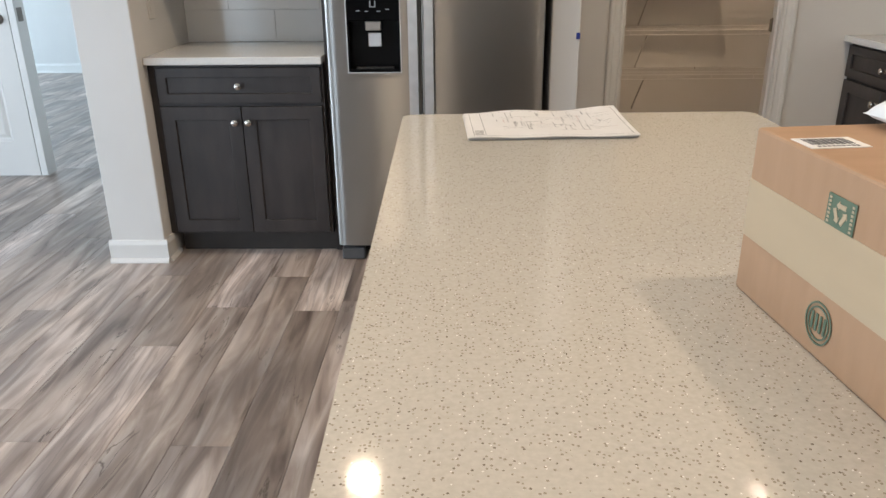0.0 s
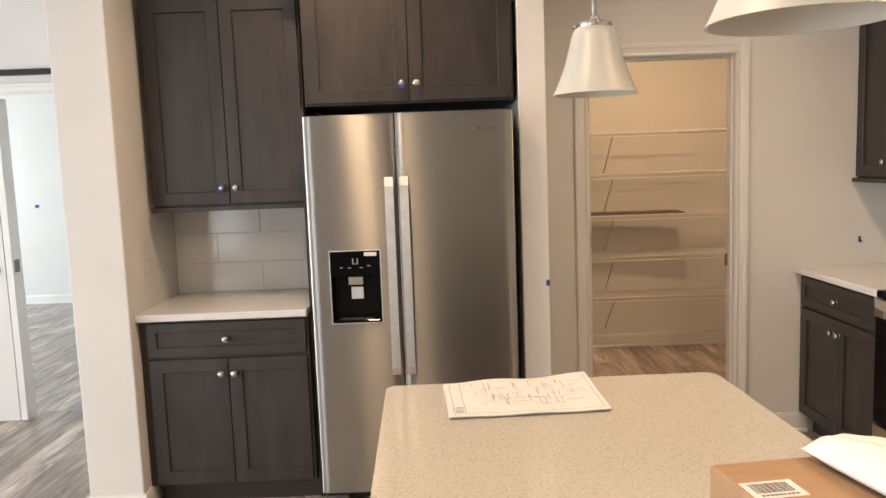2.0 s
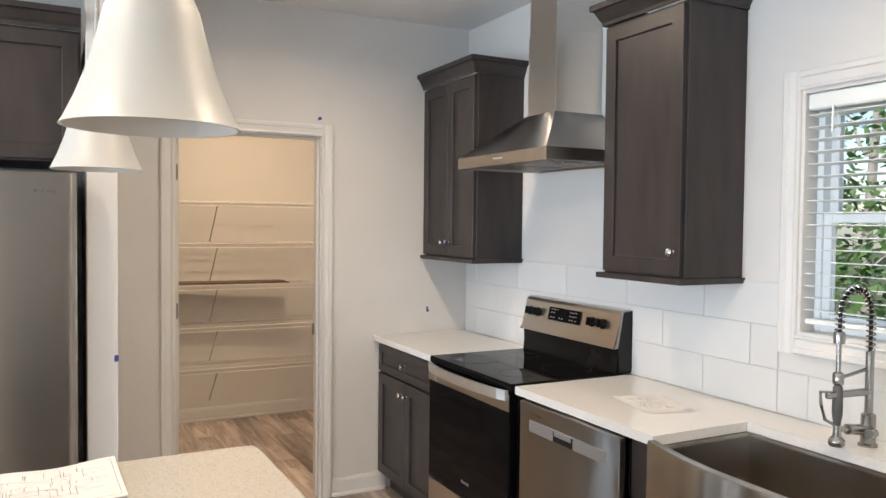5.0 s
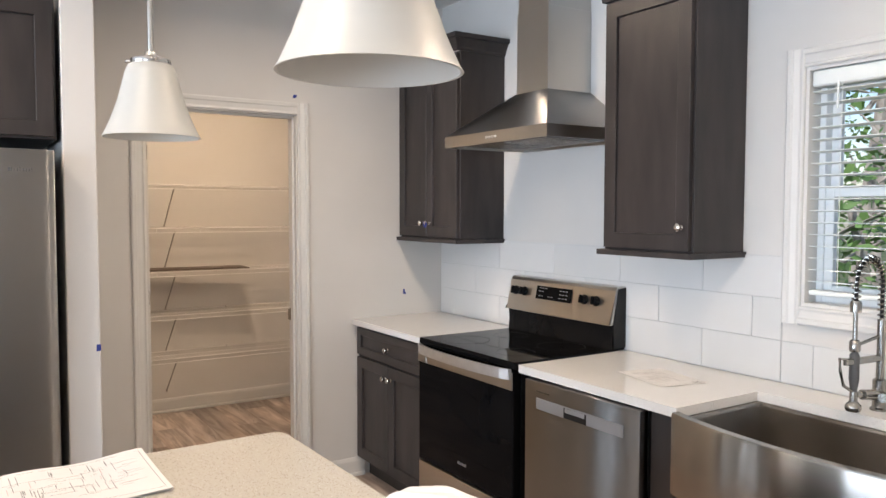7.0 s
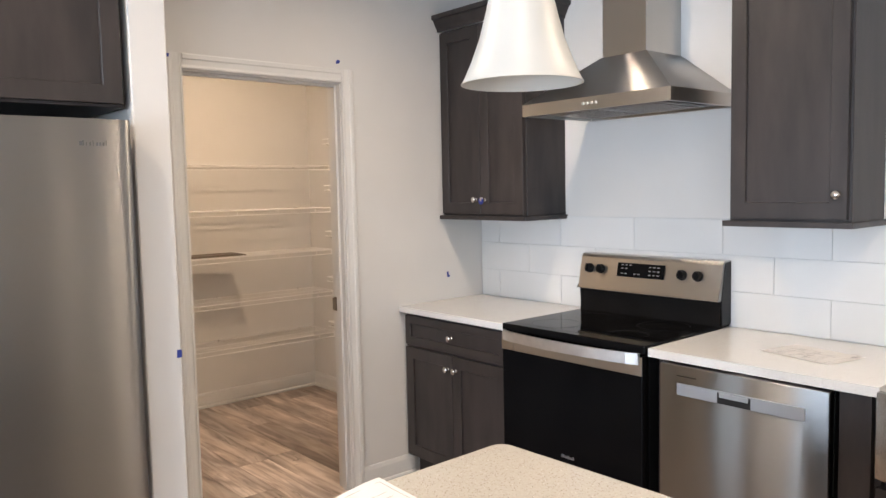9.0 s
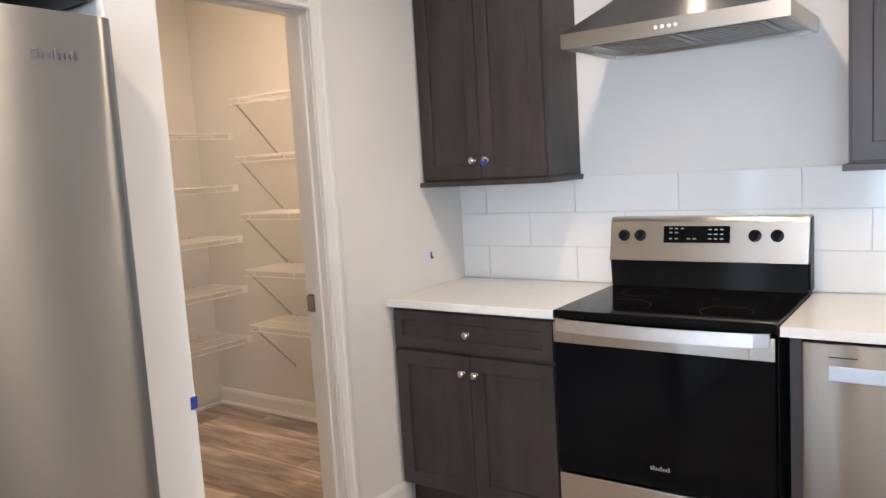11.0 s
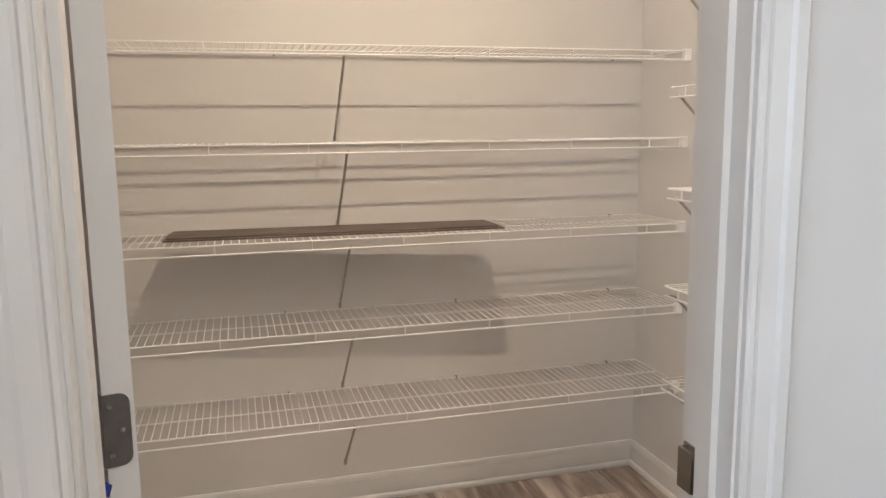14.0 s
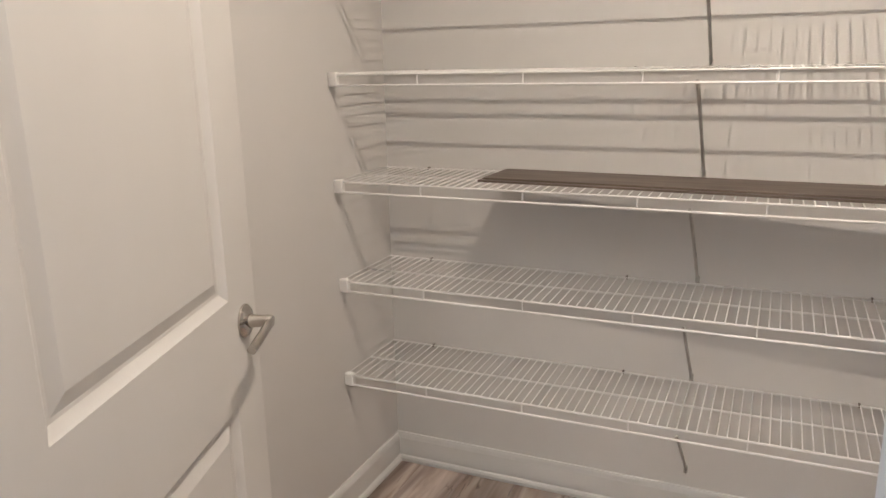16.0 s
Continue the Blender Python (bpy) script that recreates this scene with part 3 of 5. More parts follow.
def upper_cabinet(m, w, depth, z0, z1, label, doors=2, left=True, right=True, rail=True, group=""):
    c = thing("wall_cabinet", m, label, "cabinet", group)
    part("body", boxes((0, w, 0, depth, z0, z1), bevel=0.001), CAB, c)
    if doors == 2:
        front("door", c, 0.010, w / 2 - 0.002, z0 + 0.010, z1 - 0.012, w / 2 - 0.032, z0 + 0.085)
        front("door", c, w / 2 + 0.002, w - 0.010, z0 + 0.010, z1 - 0.012, w / 2 + 0.032, z0 + 0.085)
    else:
        front("door", c, 0.010, w - 0.010, z0 + 0.010, z1 - 0.012, w - 0.040, z0 + 0.095)
    bm = bmesh.new()
    crown(bm, 0, w, depth, z1 - 0.002, left, right)
    part("crown_moulding", bm, CAB, c)
    if rail:
        o = 0.014
        bm = bmesh.new()
        prism(bm, [(-o if left else 0, -0.020 - o), (w + (o if right else 0), -0.020 - o), (w + (o if right else 0), depth), (-o if left else 0, depth)], z0 - 0.020, z0 + 0.001)
        part("light_rail", bm, CAB, c)
    return c


def tape(name, m, pts, label="torn piece of blue painter's tape"):
    bm = bmesh.new()
    prism(bm, pts, 0, 0.0012)
    return solid(name, bm, BLUE, label, "tape", kind="object", m=m)


base_cabinet(pose(-1.605, 2.748, 0), 0.735, 0.555, "dark espresso base cabinet with drawer and doors beside the fridge")
solid("filler_strip", boxes((-1.6315, -1.6055, 2.748, 2.765, 0.105, 0.880)), CAB, "dark espresso filler strip beside the niche cabinet", "trim")
upper_cabinet(pose(-1.600, 2.965, 0), 0.728, NB - 2.965, 1.375, 2.335, "tall dark espresso two-door wall cabinet over the niche counter", left=False, right=False)
upper_cabinet(pose(-0.832, 2.770, 0), 0.920, NB - 2.770, 1.805, 2.340, "dark espresso two-door cabinet above the fridge", right=False, rail=False)
solid("fridge_panel", boxes((-0.868, -0.848, 2.80, NB, 0.0, 1.80)), CAB, "dark espresso side panel next to the fridge", "panel")
base_cabinet(pose(1.690, 3.392, 0, 0, 0, -90), 0.762, 0.565, "dark espresso corner base cabinet beside the range")
upper_cabinet(pose(1.975, 3.398, 0, 0, 0, -90), 0.622, WE - 1.975 - 0.001, 1.380, 2.365, "dark espresso two-door wall cabinet beside the hood", left=False)
upper_cabinet(pose(1.975, 1.722, 0, 0, 0, -90), 0.440, WE - 1.975 - 0.001, 1.380, 2.365, "dark espresso single-door wall cabinet between hood and window", doors=1)

# counters: square edged slabs
solid("niche_worktop", boxes((-1.630, -0.868, 2.705, NB - 0.002, 0.882, 0.914), bevel=0.003), QUARTZW, "pale speckled quartz worktop in the niche", "worktop", kind="object")
solid("corner_worktop", boxes((1.645, WE - 0.010, 2.621, 3.398, 0.882, 0.914), bevel=0.003), QUARTZW, "pale speckled quartz worktop beside the range", "worktop", kind="object")
bm = bmesh.new()
prism(bm, [(1.645, 1.865), (1.645, 1.070), (2.060, 1.070), (2.060, 0.235), (1.645, 0.235), (1.645, -1.4), (WE - 0.010, -1.4), (WE - 0.010, 1.865)], 0.882, 0.914)
solid("sink_worktop", bm, QUARTZW, "pale speckled quartz worktop round the farmhouse sink", "worktop", kind="object")
cab = thing("sink_cabinet", pose(1.690, 1.095, 0, 0, 0, -90), "dark espresso sink cabinet under the farmhouse sink", "cabinet")
part("body", boxes((0, 0.02, 0, 0.56, 0.105, 0.88), (0.87, 0.89, 0, 0.56, 0.105, 0.88), (0.02, 0.87, 0, 0.56, 0.105, 0.60)), CAB, cab)
part("toe_kick", boxes((0, 0.89, 0.065, 0.08, 0, 0.105)), CABDARK, cab)
front("door", cab, 0.012, 0.443, 0.118, 0.60, 0.41, 0.53)
front("door", cab, 0.447, 0.878, 0.118, 0.60, 0.48, 0.53)
solid("filler_strip", boxes((1.665, 1.69, 1.096, 1.188, 0.105, 0.880)), CAB, "dark espresso filler beside the dishwasher", "trim")
solid("filler_strip", boxes((1.690, 1.71, 1.812, 1.846, 0.0, 0.880)), CAB, "dark espresso filler between range and dishwasher", "trim")
base_cabinet(pose(1.690, 0.200, 0, 0, 0, -90), 0.80, 0.56, "dark espresso base cabinet past the sink")


# ---- fridge ----
def fridge():
    f = thing("fridge", pose(-0.833, 2.662, 0), "stainless side-by-side fridge with a black dispenser", "fridge")
    part("body", boxes((0.004, 0.897, 0.075, 0.600, 0.025, 1.735), bevel=0.004), FRIDGESIDE, f)
    for hx in (0.02, 0.78):
        part("hinge_cover", boxes((hx, hx + 0.10, 0.02, 0.14, 1.735, 1.757), bevel=0.004), PLASTIC, f)
    dx0, dx1, dz0, dz1 = 0.088, 0.306, 0.855, 1.172
    def face(x, x0, x1):
        """Depth of the bowed, edge-rolled front at x."""
        u = (x - x0) / (x1 - x0)
        roll = 0.007 * max(0.0, 1 - min(u, 1 - u) * (x1 - x0) / 0.035) ** 2.2
        return 0.005 * (2 * u - 1) ** 2 + roll
    def leaf(x0, x1, hole=None):
        bm = bmesh.new()
        xs = sorted({round(x0 + (x1 - x0) * (0.5 - 0.5 * math.cos(math.pi * k / 32)), 5) for k in range(33)} | set(hole[:2] if hole else ()))
        def slab(a, b, z0, z1):
            pts = [(x, face(x, x0, x1)) for x in xs if a <= x <= b]
            prism(bm, pts + [(b, 0.068), (a, 0.068)], z0, z1)
        if hole:
            slab(x0, x1, 0.075, hole[2])
            slab(x0, x1, hole[3], 1.757)
            slab(x0, hole[0], hole[2], hole[3])
            slab(hole[1], x1, hole[2], hole[3])
        else:
            slab(x0, x1, 0.075, 1.757)
        rim = [e for e in bm.edges if min(abs(e.verts[0].co.z - z) + abs(e.verts[1].co.z - z) for z in (0.075, 1.757)) < 1e-4 and max(e.verts[0].co.y, e.verts[1].co.y) < 0.03]
        bmesh.ops.bevel(bm, geom=rim, offset=0.003, segments=2, affect='EDGES')
        return bm
    left = part("door", leaf(0.0, 0.390, (dx0, dx1, dz0, dz1)), STEEL, f, "brushed stainless freezer door", True)
    right = part("door", leaf(0.396, 0.901), STEEL, f, "brushed stainless fridge door", True)
    def handle(x0, x1):
        bm = bmesh.new()
        prof = [(-0.042, 0.625), (-0.055, 0.66), (-0.058, 0.80), (-0.058, 1.32), (-0.055, 1.45), (-0.042, 1.488), (-0.030, 1.488), (-0.036, 1.44), (-0.040, 1.30), (-0.040, 0.81), (-0.036, 0.67), (-0.030, 0.625)]
        prism(bm, prof, x0, x1, 'x')
        box(bm, x0 + 0.008, x1 - 0.008, -0.040, 0.004, 0.640, 0.675, 0.003)
        box(bm, x0 + 0.008, x1 - 0.008, -0.040, 0.004, 1.435, 1.470, 0.003)
        return bm
    part("handle", handle(0.343, 0.380), BRIGHT, left, "bright aluminium bar handle")
    part("handle", handle(0.407, 0.444), BRIGHT, right, "bright aluminium bar handle")
    # dispenser: black surround, recess, touch panel, paddle, tray
    disp = part("dispenser", boxes((dx0, dx1, -0.006, 0.020, 1.062, dz1), (dx0, dx0 + 0.008, -0.006, 0.030, dz0, 1.062), (dx1 - 0.008, dx1, -0.006, 0.030, dz0, 1.062), (dx0 + 0.008, dx1 - 0.008, -0.006, 0.030, dz0, dz0 + 0.012), bevel=0.003), GLASSB, left, "glossy black ice and water dispenser")
    part("rim", boxes((dx0 - 0.004, dx0, -0.004, 0.003, dz0 - 0.004, dz1 + 0.004), (dx1, dx1 + 0.004, -0.004, 0.003, dz0 - 0.004, dz1 + 0.004), (dx0, dx1, -0.004, 0.003, dz0 - 0.004, dz0), (dx0, dx1, -0.004, 0.003, dz1, dz1 + 0.004)), BRIGHT, left, "thin steel rim")
    part("niche", boxes((dx0 + 0.002, dx1 - 0.002, 0.058, 0.064, dz0, 1.065), (dx0 + 0.002, dx0 + 0.006, 0.028, 0.058, dz0, 1.065), (dx1 - 0.006, dx1 - 0.002, 0.028, 0.058, dz0, 1.065), (dx0 + 0.006, dx1 - 0.006, 0.028, 0.058, dz0 + 0.001, dz0 + 0.010), (dx0 + 0.006, dx1 - 0.006, 0.018, 0.058, 1.056, 1.063)), BLACK, left, "dark hollow of the dispenser")
    part("drip_tray", boxes((dx0 + 0.030, dx1 - 0.030, 0.0, 0.045, dz0 + 0.0125, dz0 + 0.018), bevel=0.002), PLASTIC, left, "black drip tray")
    part("paddle", boxes((0.163, 0.229, 0.004, 0.016, 1.022, 1.060), bevel=0.003), STEELH, left, "square steel ice chute")
    part("paddle", boxes((0.172, 0.227, 0.026, 0.032, 0.956, 1.012), bevel=0.002), BRIGHT, left, "bright steel water paddle")
    part("sticker", boxes((0.238, 0.292, -0.0085, -0.0062, 1.150, 1.166)), PAPER, left, "small white sticker")
    part("display_mark", boxes((0.186, 0.190, -0.0075, -0.006, 1.115, 1.140), (0.206, 0.210, -0.0075, -0.006, 1.115, 1.140), (0.190, 0.206, -0.0075, -0.006, 1.115, 1.118), (0.130, 0.144, -0.0075, -0.006, 1.100, 1.103), (0.165, 0.180, -0.0075, -0.006, 1.098, 1.101), (0.215, 0.230, -0.0075, -0.006, 1.098, 1.101), (0.250, 0.266, -0.0075, -0.006, 1.105, 1.108)), GREYPANEL, left, "pale panel symbols")["kind"] = "stuff"
    # maker's badge as plain strokes
    bm = bmesh.new()
    for k, (w, h) in enumerate(((0.012, 0.013), (0.005, 0.016), (0.003, 0.010), (0.005, 0.010), (0.003, 0.016), (0.008, 0.010), (0.006, 0.010), (0.006, 0.010), (0.003, 0.016))):
        x = 0.748 + k * 0.0095
        box(bm, x, x + w * 0.7, -0.0015, 0.0005, 1.676, 1.676 + h)
    part("badge", bm, INK, right, "small dark maker's badge")
    part("base_grille", boxes((0.03, 0.87, 0.06, 0.075, 0.03, 0.072)), PLASTIC, f)
    part("foot", boxes((0.010, 0.115, 0.015, 0.075, 0.0, 0.055), bevel=0.006), FRIDGESIDE, f, "grey levelling foot cover")
    part("foot", boxes((0.786, 0.891, 0.015, 0.075, 0.0, 0.055), bevel=0.006), FRIDGESIDE, f, "grey levelling foot cover")
    return f


fridge()


# ---- range, hood, dishwasher (local x runs along the wall, local y to the wall) ----
def cooking_range():
    r = thing("range", pose(1.640, 2.616, 0, 0, 0, -90), "stainless electric range with a black glass cooktop and oven door", "range")
    W = 0.746
    part("body", boxes((0.003, W - 0.003, 0.025, 0.60, 0.02, 0.905)), PLASTIC, r)
    part("cooktop", boxes((0.0, W, -0.012, 0.545, 0.890, 0.922), bevel=0.006, seg=2), GLASSB, r, "black glass cooktop")
    for cx, cy, rad in ((0.19, 0.14, 0.11), (0.56, 0.14, 0.085), (0.19, 0.40, 0.085), (0.56, 0.40, 0.11)):
        bm = bmesh.new()
        lathe(bm, [(rad - 0.0015, 0.9222), (rad, 0.9225), (rad, 0.9222)], Matrix.Translation((cx, cy, 0)), 40)
        part("burner_ring", bm, PLASTIC, r)
    # backguard: black riser under a slanted steel console
    bm = bmesh.new()
    prism(bm, [(0.530, 0.915), (0.545, 1.045), (0.62, 1.045), (0.62, 0.915)], 0.004, W - 0.004, 'x')
    part("riser", bm, BLACK, r, "glossy black backguard riser")
    bm = bmesh.new()
    prism(bm, [(0.512, 1.030), (0.520, 1.028), (0.552, 1.180), (0.562, 1.194), (0.575, 1.198), (0.62, 1.198), (0.62, 1.030)], 0.0, W, 'x')
    con = part("console", bm, STEELH, r, "brushed stainless control console")
    for ex in (-0.003, W):
        part("end_cap", prism(bmesh.new(), [(0.537, 1.030), (0.567, 1.188), (0.62, 1.194), (0.62, 0.925), (0.545, 0.925)], ex, ex + 0.003, 'x'), PLASTIC, con, "black plastic end cap")
    tilt = pose(0, 0.517, 1.030, -11.5)
    part("display", boxes((0.222, 0.474, -0.004, 0.004, 0.071, 0.136), bevel=0.002), GLASSB, con, "black touch display", at=tilt)
    bm = bmesh.new()
    for gx, gz, n in ((0.245, 0.104, 3), (0.245, 0.088, 2), (0.245, 0.064, 2), (0.315, 0.064, 2), (0.395, 0.100, 3), (0.395, 0.082, 3), (0.395, 0.064, 3)):
        for k in range(n):
            box(bm, gx + k * 0.022, gx + k * 0.022 + 0.012, -0.0055, -0.0035, gz + 0.020, gz + 0.024)
    tagged(part("display_text", bm, GREYPANEL, con, at=tilt), kind="stuff")
    for kx in (0.060, 0.127, 0.563, 0.640):
        bm = bmesh.new()
        lathe(bm, [(0, -0.002), (0.023, -0.002), (0.023, 0.004), (0.019, 0.008), (0.018, 0.020), (0.015, 0.023), (0, 0.023)], pose(0, 0, 0, 90), 24)
        box(bm, -0.004, 0.004, -0.034, -0.018, -0.019, 0.019, 0.002)
        part("knob", bm, BLACK, con, "black control knob", True, at=tilt @ pose(kx, 0, 0.099))
    # oven door with a towel-bar handle
    door = part("oven_door", boxes((0.004, W - 0.004, -0.016, 0.028, 0.334, 0.885), bevel=0.006, seg=2), GLASSB, r, "black glass oven door")
    bm = bmesh.new()
    for x0, x1 in ((0.004, 0.080), (W - 0.080, W - 0.004)):
        box(bm, x0, x1, -0.021, -0.0165, 0.808, 0.880, 0.002)
    box(bm, 0.080, W - 0.080, -0.019, -0.0165, 0.808, 0.880)
    part("door_band", bm, STEELH, door, "brushed steel band")
    bm = bmesh.new()
    n = 16
    top, bot, topb, botb = [], [], [], []
    for k in range(n + 1):
        x = 0.018 + (W - 0.036) * k / n
        bow = -0.030 - 0.030 * (1 - (2 * k / n - 1) ** 2) - (0.008 if 0 < k < n else 0)
        top.append(bm.verts.new((x, bow, 0.896))), bot.append(bm.verts.new((x, bow + 0.003, 0.852)))
        topb.append(bm.verts.new((x, bow + 0.016, 0.894))), botb.append(bm.verts.new((x, bow + 0.018, 0.856)))
    for k in range(n):
        for a, b in ((top, bot), (bot, botb), (botb, topb), (topb, top)):
            bm.faces.new((a[k], a[k + 1], b[k + 1], b[k]))
    bm.faces.new((top[0], bot[0], botb[0], topb[0]))
    bm.faces.new((top[n], bot[n], botb[n], topb[n]))
    box(bm, 0.020, 0.050, -0.030, -0.018, 0.858, 0.888, 0.002)
    box(bm, W - 0.050, W - 0.020, -0.030, -0.018, 0.858, 0.888, 0.002)
    part("handle", bm, BRIGHT, door, "bowed bright steel handle")
    bm = bmesh.new()
    for k, h in enumerate((0.012, 0.014, 0.009, 0.009, 0.014, 0.009, 0.009, 0.014)):
        box(bm, 0.345 + k * 0.0085, 0.350 + k * 0.0085, -0.0175, -0.0155, 0.398, 0.398 + h)
    part("badge", bm, GREYPANEL, door, "small pale maker's badge")
    part("drawer_front", boxes((0.004, W - 0.004, -0.016, 0.026, 0.045, 0.326), bevel=0.005, seg=2), STEELH, r, "brushed stainless storage drawer")
    for fx in (0.04, W - 0.04):
        part("foot", boxes((fx - 0.015, fx + 0.015, 0.04, 0.07, 0.0, 0.03)), PLASTIC, r)
        part("foot", boxes((fx - 0.015, fx + 0.015, 0.52, 0.55, 0.0, 0.03)), PLASTIC, r)
    return r


cooking_range()


def hood():
    h = thing("range_hood", pose(1.770, 2.608, 1.838, 0, 0, -90), "stainless pyramid chimney hood over the range", "range hood")
    W, D = 0.758, WE - 1.770 - 0.001
    bm = boxes((0, W, 0, 0.012, 0, 0.052), (0, 0.012, 0.012, D, 0, 0.052), (W - 0.012, W, 0.012, D, 0, 0.052), (0.012, W - 0.012, D - 0.012, D, 0, 0.052))
    part("rim", bm, STEELH, h, "brushed steel front band")
    bm = bmesh.new()
    c0, c1, d0 = 0.265, 0.497, D - 0.265
    lo = [bm.verts.new(v) for v in ((0, 0, 0.052), (W, 0, 0.052), (W, D, 0.052), (0, D, 0.052))]
    hi = [bm.verts.new(v) for v in ((c0, d0, 0.245), (c1, d0, 0.245), (c1, D, 0.245), (c0, D, 0.245))]
    for i in range(4):
        bm.faces.new((lo[i], lo[(i + 1) % 4], hi[(i + 1) % 4], hi[i]))
    bm.faces.new(lo)
    bm.faces.new(hi)
    part("canopy", bm, STEEL, h, "sloping steel canopy")
    part("chimney", boxes((c0 + 0.004, c1 - 0.004, d0 + 0.004, D, 0.240, 0.62), (c0 + 0.008, c1 - 0.008, d0 + 0.008, D, 0.62, CZ - 1.838), bevel=0.001), STEELH, h, "two-piece steel chimney")
    part("underside", boxes((0.012, W - 0.012, 0.012, D - 0.012, 0.012, 0.018)), STEELDARK, h)
    for x0, x1 in ((0.09, 0.375), (0.387, 0.672)):
        bm = boxes((x0, x1, 0.07, 0.40, 0.004, 0.012), bevel=0.002)
        for k in range(8):
            box(bm, x0 + 0.02, x1 - 0.02, 0.09 + k * 0.037, 0.11 + k * 0.037, 0.001, 0.004)
        tagged(part("filter", bm, STEELDARK, h, "slotted grease filter"), kind="stuff")
    for k in range(4):
        bm = bmesh.new()
        lathe(bm, [(0, 0), (0.006, 0), (0.006, 0.006), (0, 0.007)], pose(0, 0, 0, 90), 14)
        part("button", bm, BRIGHT, h, at=pose(0.345 + k * 0.022, 0, 0.026))
    return h


hood()


def dishwasher():
    d = thing("dishwasher", pose(1.628, 1.806, 0, 0, 0, -90), "stainless dishwasher with a pocket handle band", "dishwasher")
    part("body", boxes((0.004, 0.602, 0.045, 0.57, 0.10, 0.872)), PLASTIC, d)
    door = part("door", boxes((0.004, 0.602, 0, 0.04, 0.115, 0.875), bevel=0.004, seg=2), STEELDARK, d, "brushed stainless door", True)
    part("handle_band", boxes((0.075, 0.232, -0.003, 0.001, 0.768, 0.812), (0.352, 0.530, -0.003, 0.001, 0.768, 0.812), (0.232, 0.352, -0.003, 0.001, 0.806, 0.812), bevel=0.001), GREYPANEL, door, "pale grey handle band")
    part("pocket", boxes((0.232, 0.352, -0.002, 0.001, 0.768, 0.806)), PLASTIC, door, "dark pocket handle")
    part("pocket_grip", boxes((0.240, 0.344, -0.005, -0.002, 0.790, 0.806), bevel=0.001), GREYPANEL, door)
    part("vent_mark", boxes((0.075, 0.150, -0.0012, 0.001, 0.836, 0.839)), PLASTIC, door)
    part("toe_kick", boxes((0.004, 0.602, 0.06, 0.075, 0.0, 0.10)), PLASTIC, d)
    return d


dishwasher()


# ---- sink and faucet ----
def sink():
    s = thing("farmhouse_sink", pose(1.620, 1.068, 0, 0, 0, -90), "stainless farmhouse sink with a bowed apron front", "sink")
    W = 0.830
    bm = bmesh.new()
    n = 20
    rows = []
    for k in range(n + 1):
        x = W * k / n
        bow = -0.062 * (1 - (2 * k / n - 1) ** 2)
        rows.append([bm.verts.new(v) for v in ((x, 0.012 + bow, 0.640), (x, bow + 0.002, 0.646), (x, bow, 0.660), (x, bow, 0.896), (x, bow + 0.004, 0.904), (x, bow + 0.030, 0.904), (x, bow + 0.034, 0.898), (x, bow + 0.034, 0.640))])
    for a, b in zip(rows, rows[1:]):
        for i in range(8):
            bm.faces.new((a[i], a[(i + 1) % 8], b[(i + 1) % 8], b[i]))
    bm.faces.new(rows[0])
    bm.faces.new(rows[-1])
    part("apron", bm, STEELSINK, s, "bowed brushed steel apron", True)
    bm = bmesh.new()
    rings = []
    for inset, z in ((0.0, 0.880), (0.010, 0.880), (0.012, 0.870), (0.018, 0.690), (0.030, 0.662), (0.055, 0.655)):
        rings.append([bm.verts.new(v) for v in ((inset, 0.020 + inset, z), (W - inset, 0.020 + inset, z), (W - inset, 0.445 - inset, z), (inset, 0.445 - inset, z))])
    low = [bm.verts.new(v) for v in ((0, 0.020, 0.640), (W, 0.020, 0.640), (W, 0.445, 0.640), (0, 0.445, 0.640))]
    rings = [low] + rings
    for a, b in zip(rings, rings[1:]):
        for i in range(4):
            bm.faces.new((a[i], a[(i + 1) % 4], b[(i + 1) % 4], b[i]))
    bm.faces.new(low)
    bm.faces.new(rings[-1])
    part("bowl", bm, STEELSINK, s, "deep brushed steel bowl")
    bm = bmesh.new()
    lathe(bm, [(0, 0.657), (0.025, 0.657), (0.030, 0.660), (0.045, 0.659), (0.045, 0.655)], Matrix.Translation((W / 2, 0.26, 0)), 24)
    part("drain", bm, NICKEL, s, "", True)
    return s


sink()


